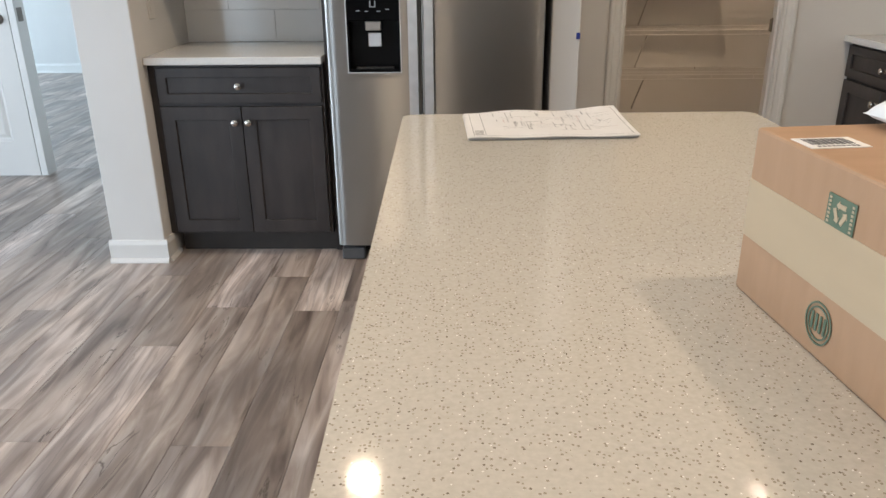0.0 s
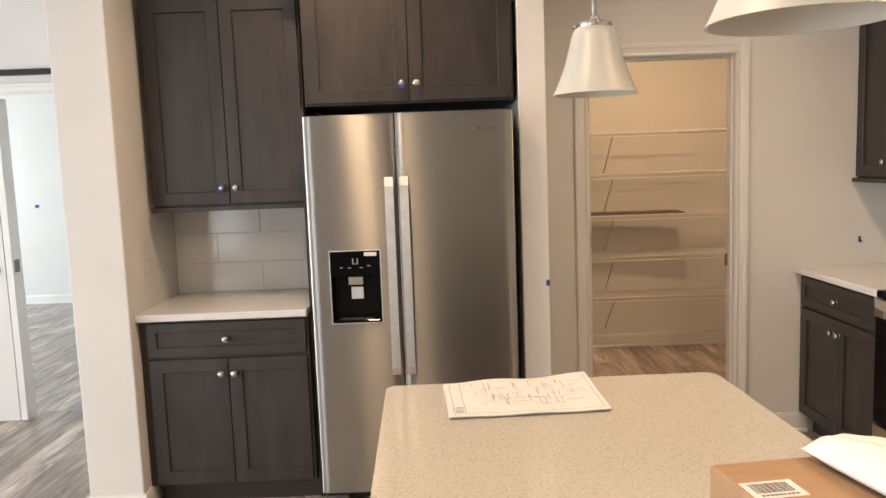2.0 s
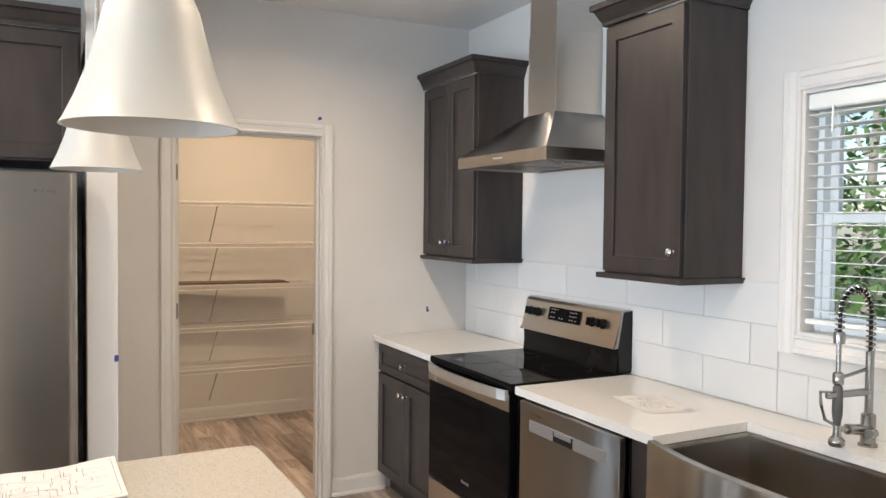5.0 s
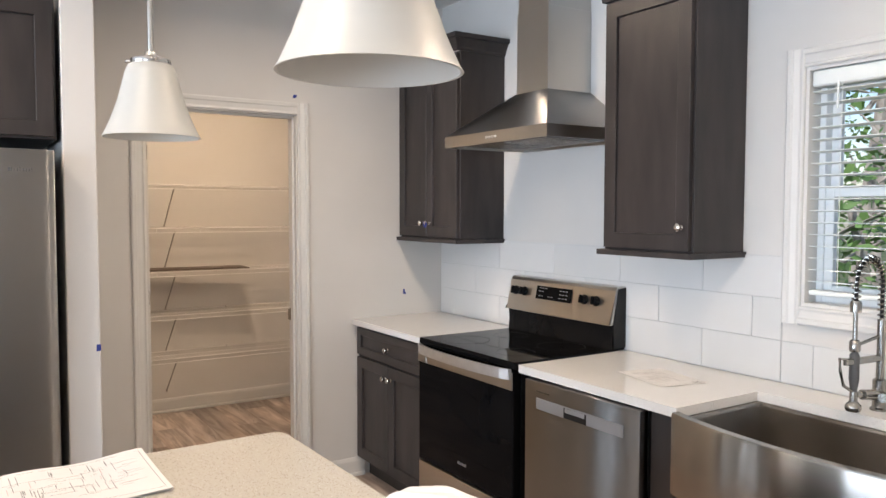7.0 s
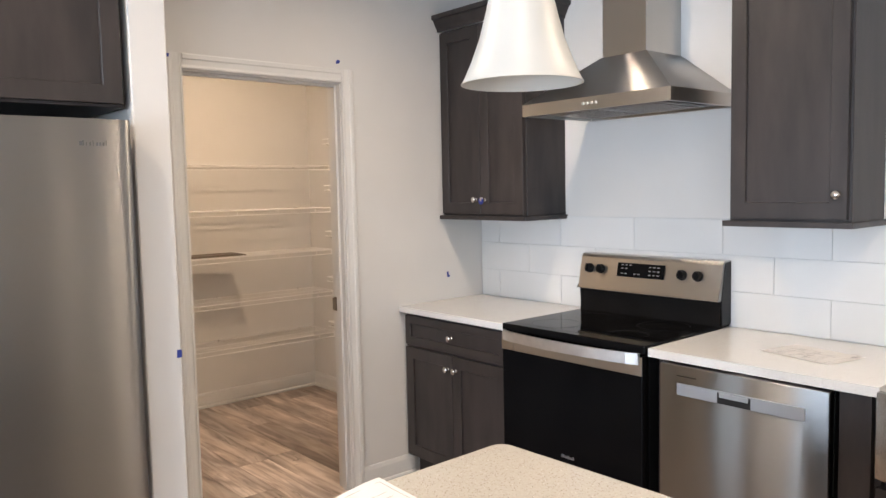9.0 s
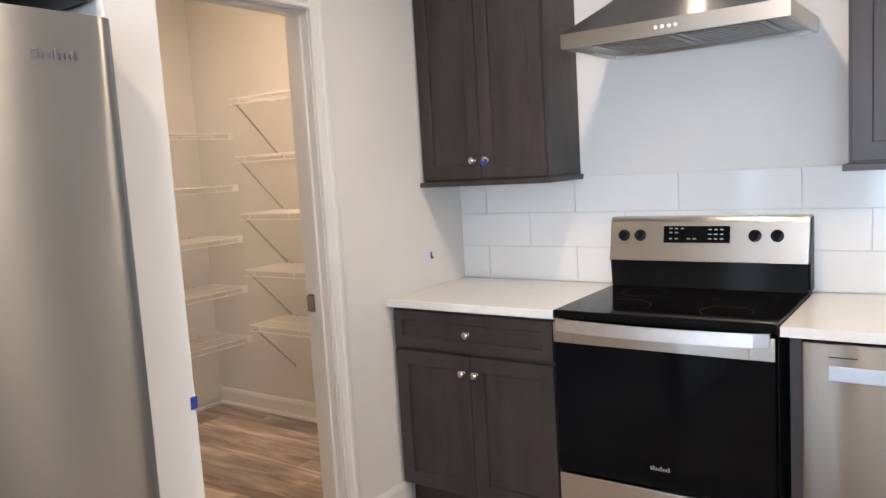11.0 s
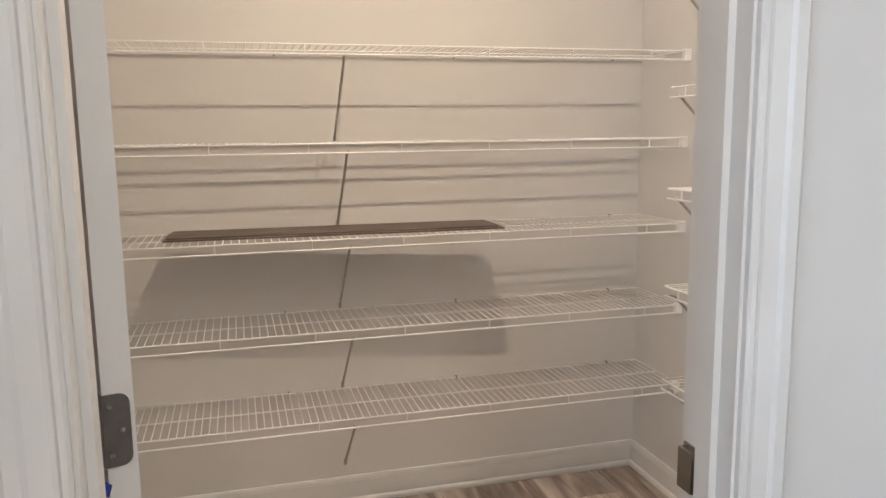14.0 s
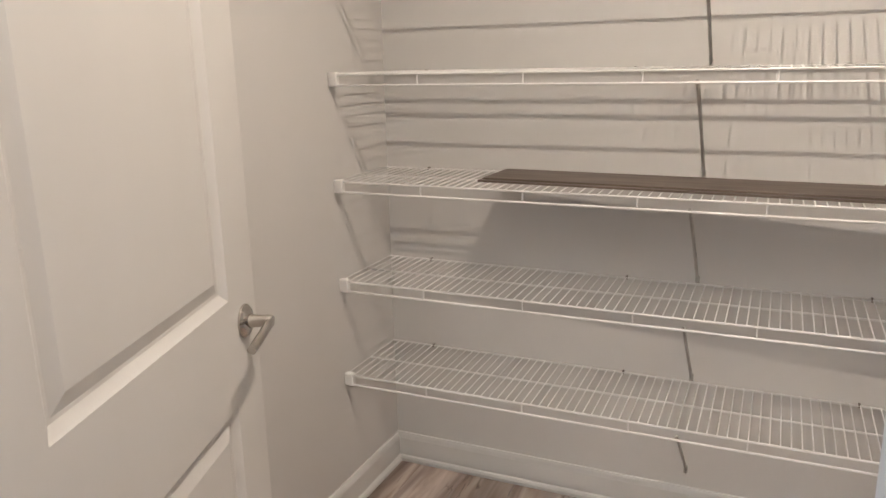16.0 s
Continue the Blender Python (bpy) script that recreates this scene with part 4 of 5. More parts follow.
def faucet():
    f = thing("faucet", pose(2.165, 0.716, 0.914, 0, 0, 23), "brushed nickel spring faucet with a side sprayer", "faucet")
    bm = bmesh.new()
    lathe(bm, [(0, 0), (0.027, 0), (0.027, 0.006), (0.021, 0.010), (0.021, 0.095), (0.014, 0.10), (0.012, 0.10), (0.012, 0.285), (0, 0.285)], n=20)
    part("column", bm, FAUCET, f, "", True)
    arc = [(0.0, 0, 0.285)] + [(-0.055 + 0.055 * math.cos(a), 0.030 - 0.030 * math.cos(a), 0.400 + 0.075 * math.sin(a)) for a in [math.pi * k / 14 for k in range(15)]] + [(-0.112, 0.061, 0.35)]
    part("hose", tube(bmesh.new(), arc, 0.006, 8), PLASTIC, f, "black inner hose")
    # spring round the hose
    pts, P = [], [Vector(p) for p in arc]
    seglen = [(b - a).length for a, b in zip(P, P[1:])]
    total = sum(seglen)
    N, turns = 330, 24
    for k in range(N + 1):
        s, i = total * k / N, 0
        while i < len(seglen) - 1 and s > seglen[i]:
            s -= seglen[i]
            i += 1
        d = (P[i + 1] - P[i]).normalized()
        c = P[i] + d * min(s, seglen[i])
        u = d.cross(Vector((0.48, 0.87, 0))).normalized()
        v = d.cross(u)
        a = 2 * math.pi * turns * k / N
        pts.append(c + 0.0125 * (math.cos(a) * u + math.sin(a) * v))
    part("spring", tube(bmesh.new(), pts, 0.0022, 5), FAUCET, f, "open nickel spring", True)
    bm = bmesh.new()
    lathe(bm, [(0.016, 0.31), (0.017, 0.335), (0.014, 0.345), (0.006, 0.345)], Matrix.Translation((-0.112, 0.061, 0.005)), 16)
    tube(bm, [(-0.112, 0.061, 0.33), (-0.112, 0.061, 0.225)], 0.007, 10)
    lathe(bm, [(0.004, 0.195), (0.015, 0.195), (0.016, 0.200), (0.016, 0.225), (0.012, 0.230)], Matrix.Translation((-0.112, 0.061, 0)), 16)
    part("downtube", bm, FAUCET, f, "", True)
    bm = bmesh.new()
    lathe(bm, [(0.008, 0.195), (0.014, 0.185), (0.015, 0.11), (0.011, 0.085), (0.009, 0.06)], Matrix.Translation((-0.112, 0.061, 0)), 16)
    part("sprayer_grip", bm, FRIDGESIDE, f, "grey rubber sprayer grip", True)
    bm = bmesh.new()
    lathe(bm, [(0, 0.0), (0.020, 0.0), (0.024, 0.008), (0.022, 0.020), (0.012, 0.030), (0.010, 0.062)], Matrix.Translation((-0.112, 0.061, 0.012)), 18)
    part("spray_head", bm, FAUCET, f, "", True)
    part("lever", tube(bmesh.new(), [(-0.120, 0.065, 0.075), (-0.155, 0.084, 0.095), (-0.170, 0.092, 0.14), (-0.172, 0.094, 0.178), (-0.135, 0.074, 0.172)], 0.005, 8), FAUCET, f, "curved spray lever", True)
    part("arm", boxes((-0.172, 0.0, -0.008, 0.008, -0.010, 0.010), bevel=0.003), FAUCET, f, at=pose(0, 0, 0.165, 0, 0, -28.6))
    part("guide_arm", tube(bmesh.new(), [(0, 0, 0.235), (-0.112, 0.061, 0.212)], 0.0055, 8), FAUCET, f, "", True)
    bm = bmesh.new()
    tube(bm, [(-0.005, 0.0, 0.05), (-0.075, 0.041, 0.058)], 0.016, 14)
    tube(bm, [(-0.075, 0.041, 0.058), (-0.105, 0.057, 0.062)], 0.010, 12)
    part("spout", bm, FAUCET, f, "", True)
    part("handle", tube(bmesh.new(), [(0, 0, 0.048), (-0.03, -0.02, 0.048), (-0.055, -0.012, 0.05)], 0.014, 12), FAUCET, f, "", True)
    return f


faucet()


# ---- sink window with blind ----
def sink_window():
    w = thing("window_1", pose(WE, 0, 0), "white vinyl double-hung window with half-open slatted blind", "window", kind="structure")
    bm = bmesh.new()
    o = (-1, 0, 0)
    ww = 0.066
    casing_run(bm, (0, WY1, WZ0 - ww), (0, WY1, WZ1 + ww), o, (0, 1, 0), ww)
    casing_run(bm, (0, WY0, WZ0 - ww), (0, WY0, WZ1 + ww), o, (0, -1, 0), ww)
    casing_run(bm, (0, WY0, WZ1), (0, WY1, WZ1), o, (0, 0, 1), ww)
    casing_run(bm, (0, WY0, WZ0), (0, WY1, WZ0), o, (0, 0, -1), ww)
    part("window_casing", bm, TRIM, w, "white moulded casing")
    part("window_reveal", boxes((0.0, 0.10, WY1 - 0.012, WY1, WZ0, WZ1), (0.0, 0.10, WY0, WY0 + 0.012, WZ0, WZ1), (0, 0.10, WY0 + 0.012, WY1 - 0.012, WZ1 - 0.012, WZ1), (0, 0.10, WY0 + 0.012, WY1 - 0.012, WZ0, WZ0 + 0.012)), TRIM, w)
    y0, y1, z0, z1 = WY0 + 0.012, WY1 - 0.012, WZ0 + 0.012, WZ1 - 0.012
    mid = 1.585
    part("window_frame", boxes((0.068, 0.138, y0, y0 + 0.024, z0, z1), (0.068, 0.138, y1 - 0.024, y1, z0, z1), (0.068, 0.138, y0 + 0.024, y1 - 0.024, z1 - 0.024, z1), (0.068, 0.138, y0 + 0.024, y1 - 0.024, z0, z0 + 0.024), bevel=0.003), VINYL, w)
    for lo, hi, xx in ((mid, z1 - 0.024, 0.104), (z0 + 0.024, mid + 0.035, 0.075)):
        part("sash", boxes((xx, xx + 0.028, y0 + 0.024, y0 + 0.056, lo, hi), (xx, xx + 0.028, y1 - 0.056, y1 - 0.024, lo, hi), (xx, xx + 0.028, y0 + 0.056, y1 - 0.056, hi - 0.036, hi), (xx, xx + 0.028, y0 + 0.056, y1 - 0.056, lo, lo + 0.036), bevel=0.003), VINYL, w)
        p = part("pane", boxes((xx + 0.012, xx + 0.016, y0 + 0.056, y1 - 0.056, lo + 0.036, hi - 0.036)), GLASS, w)
        p.visible_shadow = False
    b = thing("window_blind", pose(WE, 0, 0), "white slatted blind lowered with its slats open", "blind")
    part("headrail", boxes((0.006, 0.062, y0 + 0.004, y1 - 0.004, z1 - 0.058, z1 - 0.002), bevel=0.006), BLIND, b)
    part("bottom_rail", boxes((0.012, 0.060, y0 + 0.006, y1 - 0.006, z0 + 0.028, z0 + 0.046), bevel=0.004), BLIND, b)
    bm = bmesh.new()
    box(bm, -0.025, 0.025, y0 + 0.006, y1 - 0.006, -0.0014, 0.0014)
    slat = mesh("slat", bm, BLIND)
    n = 17
    for k in range(n):
        part("slat", slat, BLIND, b, at=pose(0.036, 0, z0 + 0.075 + k * (z1 - z0 - 0.150) / (n - 1), 0, 4, 0))
    for yy in (y1 - 0.11, y0 + 0.11):
        part("ladder_cord", tube(bmesh.new(), [(0.0125, yy, z0 + 0.04), (0.0125, yy, z1 - 0.05)], 0.0013, 5), BLIND, b)
    part("tilt_wand", tube(bmesh.new(), [(0.004, y1 - 0.10, z1 - 0.05), (0.002, y1 - 0.10, z1 - 0.14)], 0.004, 8), BLIND, b)


sink_window()


def plain_window(name, label, m, w, h):
    """A fixed two-light window with its frame; local x across, z up."""
    o = thing(name, m, label, "window", kind="structure")
    part("window_frame", boxes((0, 0.05, 0, 0.1, 0, h), (w - 0.05, w, 0, 0.1, 0, h), (0.05, w - 0.05, 0, 0.1, 0, 0.05), (0.05, w - 0.05, 0, 0.1, h - 0.05, h), (w / 2 - 0.03, w / 2 + 0.03, 0, 0.1, 0.05, h - 0.05)), VINYL, o)


plain_window("window_2", "wide white-framed living room window", pose(-6.11, 2.5, 0.2, 0, 0, -90), 4.2, 2.2)
# Unseen window, added to frame the south fill lamp.
plain_window("added_window_4", "added white-framed window, out of view, for the south fill light", pose(-5.7, -4.11, 0.25), 2.6, 2.1)
plain_window("window_3", "white-framed study window", pose(-8.11, 7.6, 0.6, 0, 0, -90), 2.4, 1.6)


# ---- island ----
bm = bmesh.new()
IX0, IX1, IY0, IY1 = -0.434, 0.510, -0.20, 1.484
out = []
for cx, cy, a0 in ((IX1 - 0.025, IY1 - 0.025, 0), (IX0 + 0.025, IY1 - 0.025, 90), (IX0 + 0.025, IY0 + 0.025, 180), (IX1 - 0.025, IY0 + 0.025, 270)):
    for k in range(6):
        a = radians(a0 + 90 * k / 5)
        out.append((cx + 0.025 * math.cos(a), cy + 0.025 * math.sin(a)))
prism(bm, out, 0.882, 0.914)
bmesh.ops.bevel(bm, geom=[e for e in bm.edges if abs(e.verts[0].co.z - e.verts[1].co.z) < 1e-6], offset=0.003, segments=2, affect='EDGES')
ISLE = Matrix.Translation((IX0, IY1, 0)) @ pose(0, 0, 0, 0, 0, 1.1) @ Matrix.Translation((-IX0, -IY1, 0))
solid("island_worktop", bm, QUARTZ, "large pale speckled quartz island top with rounded corners", "worktop", kind="object", m=ISLE)
isl = thing("kitchen_island", ISLE, "dark espresso kitchen island base under the quartz top", "island")
part("body", boxes((IX0 + 0.05, IX1 - 0.06, IY0 + 0.05, IY1 - 0.05, 0.10, 0.882), bevel=0.002), CAB, isl)
part("toe_kick", boxes((IX0 + 0.10, IX1 - 0.11, IY0 + 0.10, IY1 - 0.10, 0.0, 0.10)), CABDARK, isl)


def pendant(x, y, z0, label):
    p = thing("pendant_lamp", pose(x, y, z0), label, "pendant lamp", "pendants over the island")
    outer = [(0.089, 0.0), (0.085, 0.006), (0.074, 0.030), (0.062, 0.062), (0.053, 0.095), (0.047, 0.120), (0.041, 0.134), (0.032, 0.140)]
    inner = [(r - 0.0035, z + (0.001 if k else 0.0)) for k, (r, z) in enumerate(outer)]
    bm = bmesh.new()
    lathe(bm, outer + inner[::-1], n=48, closed=True)
    part("shade", bm, OPAL, p, "white opal glass bell shade", True)
    bm = bmesh.new()
    lathe(bm, [(0, 0.137), (0.036, 0.137), (0.037, 0.140), (0.036, 0.146), (0.030, 0.149), (0.012, 0.150), (0.010, 0.160), (0, 0.160)], n=28)
    cap = part("cap", bm, NICKEL, p, "satin nickel cap", True)
    for k in range(3):
        a = radians(30 + 120 * k)
        bm = bmesh.new()
        lathe(bm, [(0, 0), (0.004, 0), (0.004, 0.010), (0.002, 0.012), (0, 0.012)], Matrix.Translation((0.036 * math.cos(a), 0.036 * math.sin(a), 0.143)) @ Matrix.Rotation(a, 4, 'Z') @ Matrix.Rotation(radians(90), 4, 'Y'), 10)
        part("thumb_screw", bm, NICKEL, cap)
    bm = bmesh.new()
    tube(bm, [(0, 0, 0.155), (0, 0, 0.46)], 0.0055, 12)
    tube(bm, [(0, 0, 0.46), (0, 0, 0.475)], 0.0072, 12)
    tube(bm, [(0, 0, 0.475), (0, 0, CZ - z0 - 0.02)], 0.0055, 12)
    part("stem", bm, NICKEL, p, "thin nickel stem", True)
    bm = bmesh.new()
    lathe(bm, [(0, CZ - z0 - 0.024), (0.055, CZ - z0 - 0.022), (0.062, CZ - z0 - 0.010), (0.062, CZ - z0), (0, CZ - z0)], n=32)
    part("canopy", bm, NICKEL, p, "round nickel ceiling canopy", True)
    bm = bmesh.new()
    lathe(bm, [(0.008, 0.13), (0.013, 0.11), (0.026, 0.075), (0.028, 0.055), (0.020, 0.038), (0, 0.032)], n=20)
    part("bulb", bm, PAPER, p, "white frosted bulb", True)
    return p


pendant(0.070, 1.005, 1.672, "nickel pendant lamp with a white bell glass shade, unlit")
pendant(0.084, 0.132, 1.664, "nickel pendant lamp with a white bell glass shade, unlit")

for lx, ly in DOWNLIGHTS:
    d = thing("downlight", pose(lx, ly, CZ), "white recessed downlight, switched on", "downlight", "ceiling downlights")
    bm = bmesh.new()
    lathe(bm, [(0.066, -0.001), (0.080, -0.006), (0.092, -0.004), (0.092, 0.0), (0.066, 0.0)], n=32, closed=True)
    part("trim_ring", bm, TRIM, d, "", True)
    bm = bmesh.new()
    lathe(bm, [(0, -0.002), (0.066, -0.002), (0.066, 0.0)], n=32)
    part("lens", bm, LED, d)
d = thing("pantry_ceiling_light", pose(1.24, 4.22, CZ), "small round pantry ceiling light, switched on", "ceiling light")
bm = bmesh.new()
lathe(bm, [(0, -0.025), (0.09, -0.025), (0.095, -0.018), (0.095, 0.0)], n=32)
part("diffuser", bm, LED, d, "", True)


# ---- things on the island ----
def carton():
    c = thing("cardboard_box", pose(0.079, 0.358, 0.9145, 0, 0, 6.4), "taped brown cardboard box with green printed marks", "box")
    W, L, Ht = 0.255, 0.46, 0.211
    part("body", boxes((0, W, -L, 0, 0, Ht), bevel=0.004, seg=2), CARD, c)
    part("tape_band", boxes((-0.0008, 0.0, -L + 0.004, -0.003, 0.075, 0.148)), PTAPE, c, "broad paler paper tape band")
    m = pose(-0.0010, 0, 0, 90, 0, -90)
    bm = bmesh.new()
    box(bm, 0.167, 0.215, 0.148, 0.181, 0, 0.0006)
    mark = part("recycling_mark", bm, INKGREEN, c, "square green recycling mark", at=m)
    bm = bmesh.new()
    for k in range(3):
        a = radians(90 + 120 * k)
        cx, cy = 0.191 + 0.0075 * math.cos(a), 0.1645 + 0.0075 * math.sin(a)
        t = Vector((-math.sin(a), math.cos(a)))
        rr = Vector((math.cos(a), math.sin(a)))
        prism(bm, [tuple(Vector((cx, cy)) + t * u + rr * v) for u, v in ((-0.008, -0.0025), (0.003, -0.0025), (0.003, -0.005), (0.008, 0.0), (0.003, 0.005), (0.003, 0.0025), (-0.008, 0.0025))], 0.0007, 0.0012)
    part("arrows", bm, PTAPE, mark)
    bm = bmesh.new()
    for k in range(7):
        box(bm, 0.170, 0.1735, 0.1505 + k * 0.0042, 0.1528 + k * 0.0042, 0.0007, 0.0012)
        box(bm, 0.2085, 0.212, 0.1505 + k * 0.0042, 0.1528 + k * 0.0042, 0.0007, 0.0012)
    tagged(part("mark_text", bm, PTAPE, mark), kind="stuff")
    bm = bmesh.new()
    for r in (0.024, 0.019):
        lathe(bm, [(r - 0.002, 0), (r, 0), (r, 0.0006), (r - 0.002, 0.0006)], Matrix.Translation((0.188, 0.041, 0)), 40, True)
    for k in range(4):
        box(bm, 0.175 + k * 0.0075, 0.179 + k * 0.0075, 0.031, 0.051, 0, 0.0006)
    part("round_mark", bm, INKGREEN, c, "round grey-green maker's certificate mark", at=m)
    lab = part("barcode_label", boxes((0.006, 0.074, -0.112, -0.066, Ht, Ht + 0.0008)), PAPER, c, "white barcode label")
    bm = bmesh.new()
    x = 0.014
    random.seed(4)
    while x < 0.064:
        w = random.choice((0.0012, 0.002, 0.003))
        box(bm, x, x + w, -0.098, -0.072, Ht + 0.0009, Ht + 0.0013)
        x += w + random.choice((0.0012, 0.002))
    for k in range(9):
        box(bm, 0.016 + k * 0.0055, 0.0195 + k * 0.0055, -0.107, -0.103, Ht + 0.0009, Ht + 0.0013)
    part("barcode", bm, INK, lab)
    lab = part("shipping_label", boxes((0.012, 0.150, -0.400, -0.262, Ht, Ht + 0.0008)), PAPER, c, "large white shipping label")
    bm = bmesh.new()
    for k in range(8):
        for j in range(2):
            box(bm, 0.030 + k * 0.012, 0.038 + k * 0.012, -0.300 - j * 0.012, -0.294 - j * 0.012, Ht + 0.0009, Ht + 0.0013)
    part("label_text", bm, INK, lab)
    return c


carton()


def mailer():
    bm = bmesh.new()
    nx, ny = 22, 26
    W, L = 0.095, 0.28
    top, bot = [], []
    for i in range(nx + 1):
        ta, ba = [], []
        for j in range(ny + 1):
            u, v = 2 * i / nx - 1, 2 * j / ny - 1
            puff = (max(0, 1 - abs(u) ** 3.0) * max(0, 1 - abs(v) ** 3.5)) ** 0.45
            z = 0.030 * puff + 0.006 * noise.noise(Vector((u * 3, v * 3, 1))) * puff
            ta.append(bm.verts.new((u * W / 2, v * L / 2, 0.0125 + z)))
            ba.append(bm.verts.new((u * W / 2, v * L / 2, 0.012 - 0.011 * puff)))
        top.append(ta), bot.append(ba)
    for i in range(nx):
        for j in range(ny):
            bm.faces.new((top[i][j], top[i + 1][j], top[i + 1][j + 1], top[i][j + 1]))
            bm.faces.new((bot[i][j], bot[i][j + 1], bot[i + 1][j + 1], bot[i + 1][j]))
    for i in range(nx):
        bm.faces.new((top[i][0], bot[i][0], bot[i + 1][0], top[i + 1][0]))
        bm.faces.new((top[i][ny], top[i + 1][ny], bot[i + 1][ny], bot[i][ny]))
    for j in range(ny):
        bm.faces.new((top[0][j], top[0][j + 1], bot[0][j + 1], bot[0][j]))
        bm.faces.new((top[nx][j], bot[nx][j], bot[nx][j + 1], top[nx][j + 1]))
    return solid("padded_mailer", bm, POLY, "puffy white plastic mailing bag on the cardboard box", "mailing bag", kind="object", smooth=True, m=pose(0.280, 0.236, 1.1285, 0, 0, 12))


mailer()


def drawing(m, W, D, label, seed, folds=True, lift=0.02):
    """A folded sheaf of plan drawings, slightly buckled, with line work."""
    t = thing("plan_drawing", m, label, "paper")
    def hgt(u, v):
        return lift * (0.35 * math.sin(u * 5.1 + seed) ** 2 * v + 0.5 * v * v * u * u + 0.25 * (1 - v) * math.sin(u * 7 + 1) ** 2 * 0.4)
    for s in range(3 if folds else 1):
        bm = bmesh.new()
        n, k = 20, 10
        g = [[(bm.verts.new((W * i / n + 0.002 * s, D * j / k - 0.003 * s, 0.0008 + 0.0028 * s + hgt(i / n, j / k) * (0.6 + 0.2 * s))), bm.verts.new((W * i / n + 0.002 * s, D * j / k - 0.003 * s, 0.0002 + 0.0028 * s + hgt(i / n, j / k) * (0.6 + 0.2 * s)))) for j in range(k + 1)] for i in range(n + 1)]
        for i in range(n):
            for j in range(k):
                bm.faces.new((g[i][j][0], g[i + 1][j][0], g[i + 1][j + 1][0], g[i][j + 1][0]))
                bm.faces.new((g[i][j][1], g[i][j + 1][1], g[i + 1][j + 1][1], g[i + 1][j][1]))
        for i in range(n):
            bm.faces.new((g[i][0][0], g[i][0][1], g[i + 1][0][1], g[i + 1][0][0]))
            bm.faces.new((g[i][k][0], g[i + 1][k][0], g[i + 1][k][1], g[i][k][1]))
        part("sheet", bm, PAPER, t, "", True)
    s = 2 if folds else 0
    rnd = random.Random(seed)
    def line(bm, u0, v0, u1, v1, th):
        n = 6
        du, dv = (u1 - u0) * W, (v1 - v0) * D
        ln = math.hypot(du, dv) or 1
        ox, oy = -dv / ln * th / 2, du / ln * th / 2
        prev = None
        for i in range(n + 1):
            u, v = u0 + (u1 - u0) * i / n, v0 + (v1 - v0) * i / n
            z = 0.0013 + 0.0028 * s + hgt(u, v) * (0.6 + 0.2 * s)
            cur = (bm.verts.new((W * u + 0.002 * s + ox, D * v - 0.003 * s + oy, z)), bm.verts.new((W * u + 0.002 * s - ox, D * v - 0.003 * s - oy, z)))
            if prev:
                bm.faces.new((prev[0], prev[1], cur[1], cur[0]))
            prev = cur
    for material, count in ((INK, 74), (INKRED, 12)):
        bm = bmesh.new()
        for _ in range(count):
            u, v = rnd.uniform(0.18, 0.86), rnd.uniform(0.22, 0.80)
            if rnd.random() < 0.55:
                line(bm, u, v, min(0.93, u + rnd.uniform(0.03, 0.16)), v, 0.0013)
            else:
                line(bm, u, v, u, min(0.9, v + rnd.uniform(0.05, 0.25)), 0.0013)
        if material is INK:
            for a in ((0.03, 0.06, 0.97, 0.06), (0.03, 0.94, 0.97, 0.94), (0.03, 0.06, 0.03, 0.94), (0.10, 0.06, 0.10, 0.94), (0.97, 0.06, 0.97, 0.94)):
                line(bm, *a, 0.0012)
            for k in range(5):
                line(bm, 0.04, 0.10 + 0.035 * k, 0.09, 0.10 + 0.035 * k, 0.004)
        tagged(part("line_work", bm, material, t), kind="stuff")
    return t


drawing(pose(-0.262, 1.180, 0.9145, 0, 0, 2.5), 0.400, 0.285, "sheaf of folded white plan drawings on the island", 3)
drawing(pose(2.020, 1.245, 0.9145, 0, 0, 78), 0.270, 0.200, "white plan drawing lying on the sink worktop", 8, False, 0.006)

# painter's tape marks
tape("painters_tape", pose(-5.121, 8.5985, 1.17, 90), [(0.0, 0.0), (0.05, 0.004), (0.055, 0.04), (0.004, 0.045)])
tape("painters_tape", pose(0.2155, 2.7495, 0.972, 90), [(-0.006, 0), (0.011, 0.001), (0.011, 0.027), (-0.005, 0.028)])
tape("painters_tape", pose(1.985, 3.3985, 1.035, 90), [(0.0, 0.004), (0.012, 0.0), (0.022, 0.006), (0.018, 0.012), (0.011, 0.016), (0.012, 0.032), (0.0, 0.033)])
tape("painters_tape", pose(1.300, 3.3985, 2.140, 90), [(0.0, 0.0), (0.020, 0.004), (0.026, 0.016), (0.012, 0.022), (0.002, 0.014)])
tape("painters_tape", pose(0.452, 3.3785, 2.090, 90), [(0.0, 0.0), (0.022, 0.003), (0.024, 0.016), (0.010, 0.020)])
bm = bmesh.new()
box(bm, -1.6325, -1.6275, 2.845, 2.915, 1.060, 1.175, 0.002)
box(bm, -1.6275, -1.6245, 2.862, 2.898, 1.085, 1.150, 0.001)
solid("outlet_cover", bm, OUTLET, "cream rocker switch plate on the niche wall", "switch", kind="object")
for km in (pose(-0.404, 2.7245, 1.886, 90), pose(-1.268, 2.9195, 1.456, 90), pose(1.929, 3.055, 1.458, 90, 0, -90)):
    bm = bmesh.new()
    lathe(bm, [(0, 0.0), (0.017, 0.0), (0.017, 0.003), (0.012, 0.004), (0, 0.004)], km, 12)
    solid("tape_flag", bm, BLUE, "blue tape wrapped round a cabinet knob", "tape", kind="object")


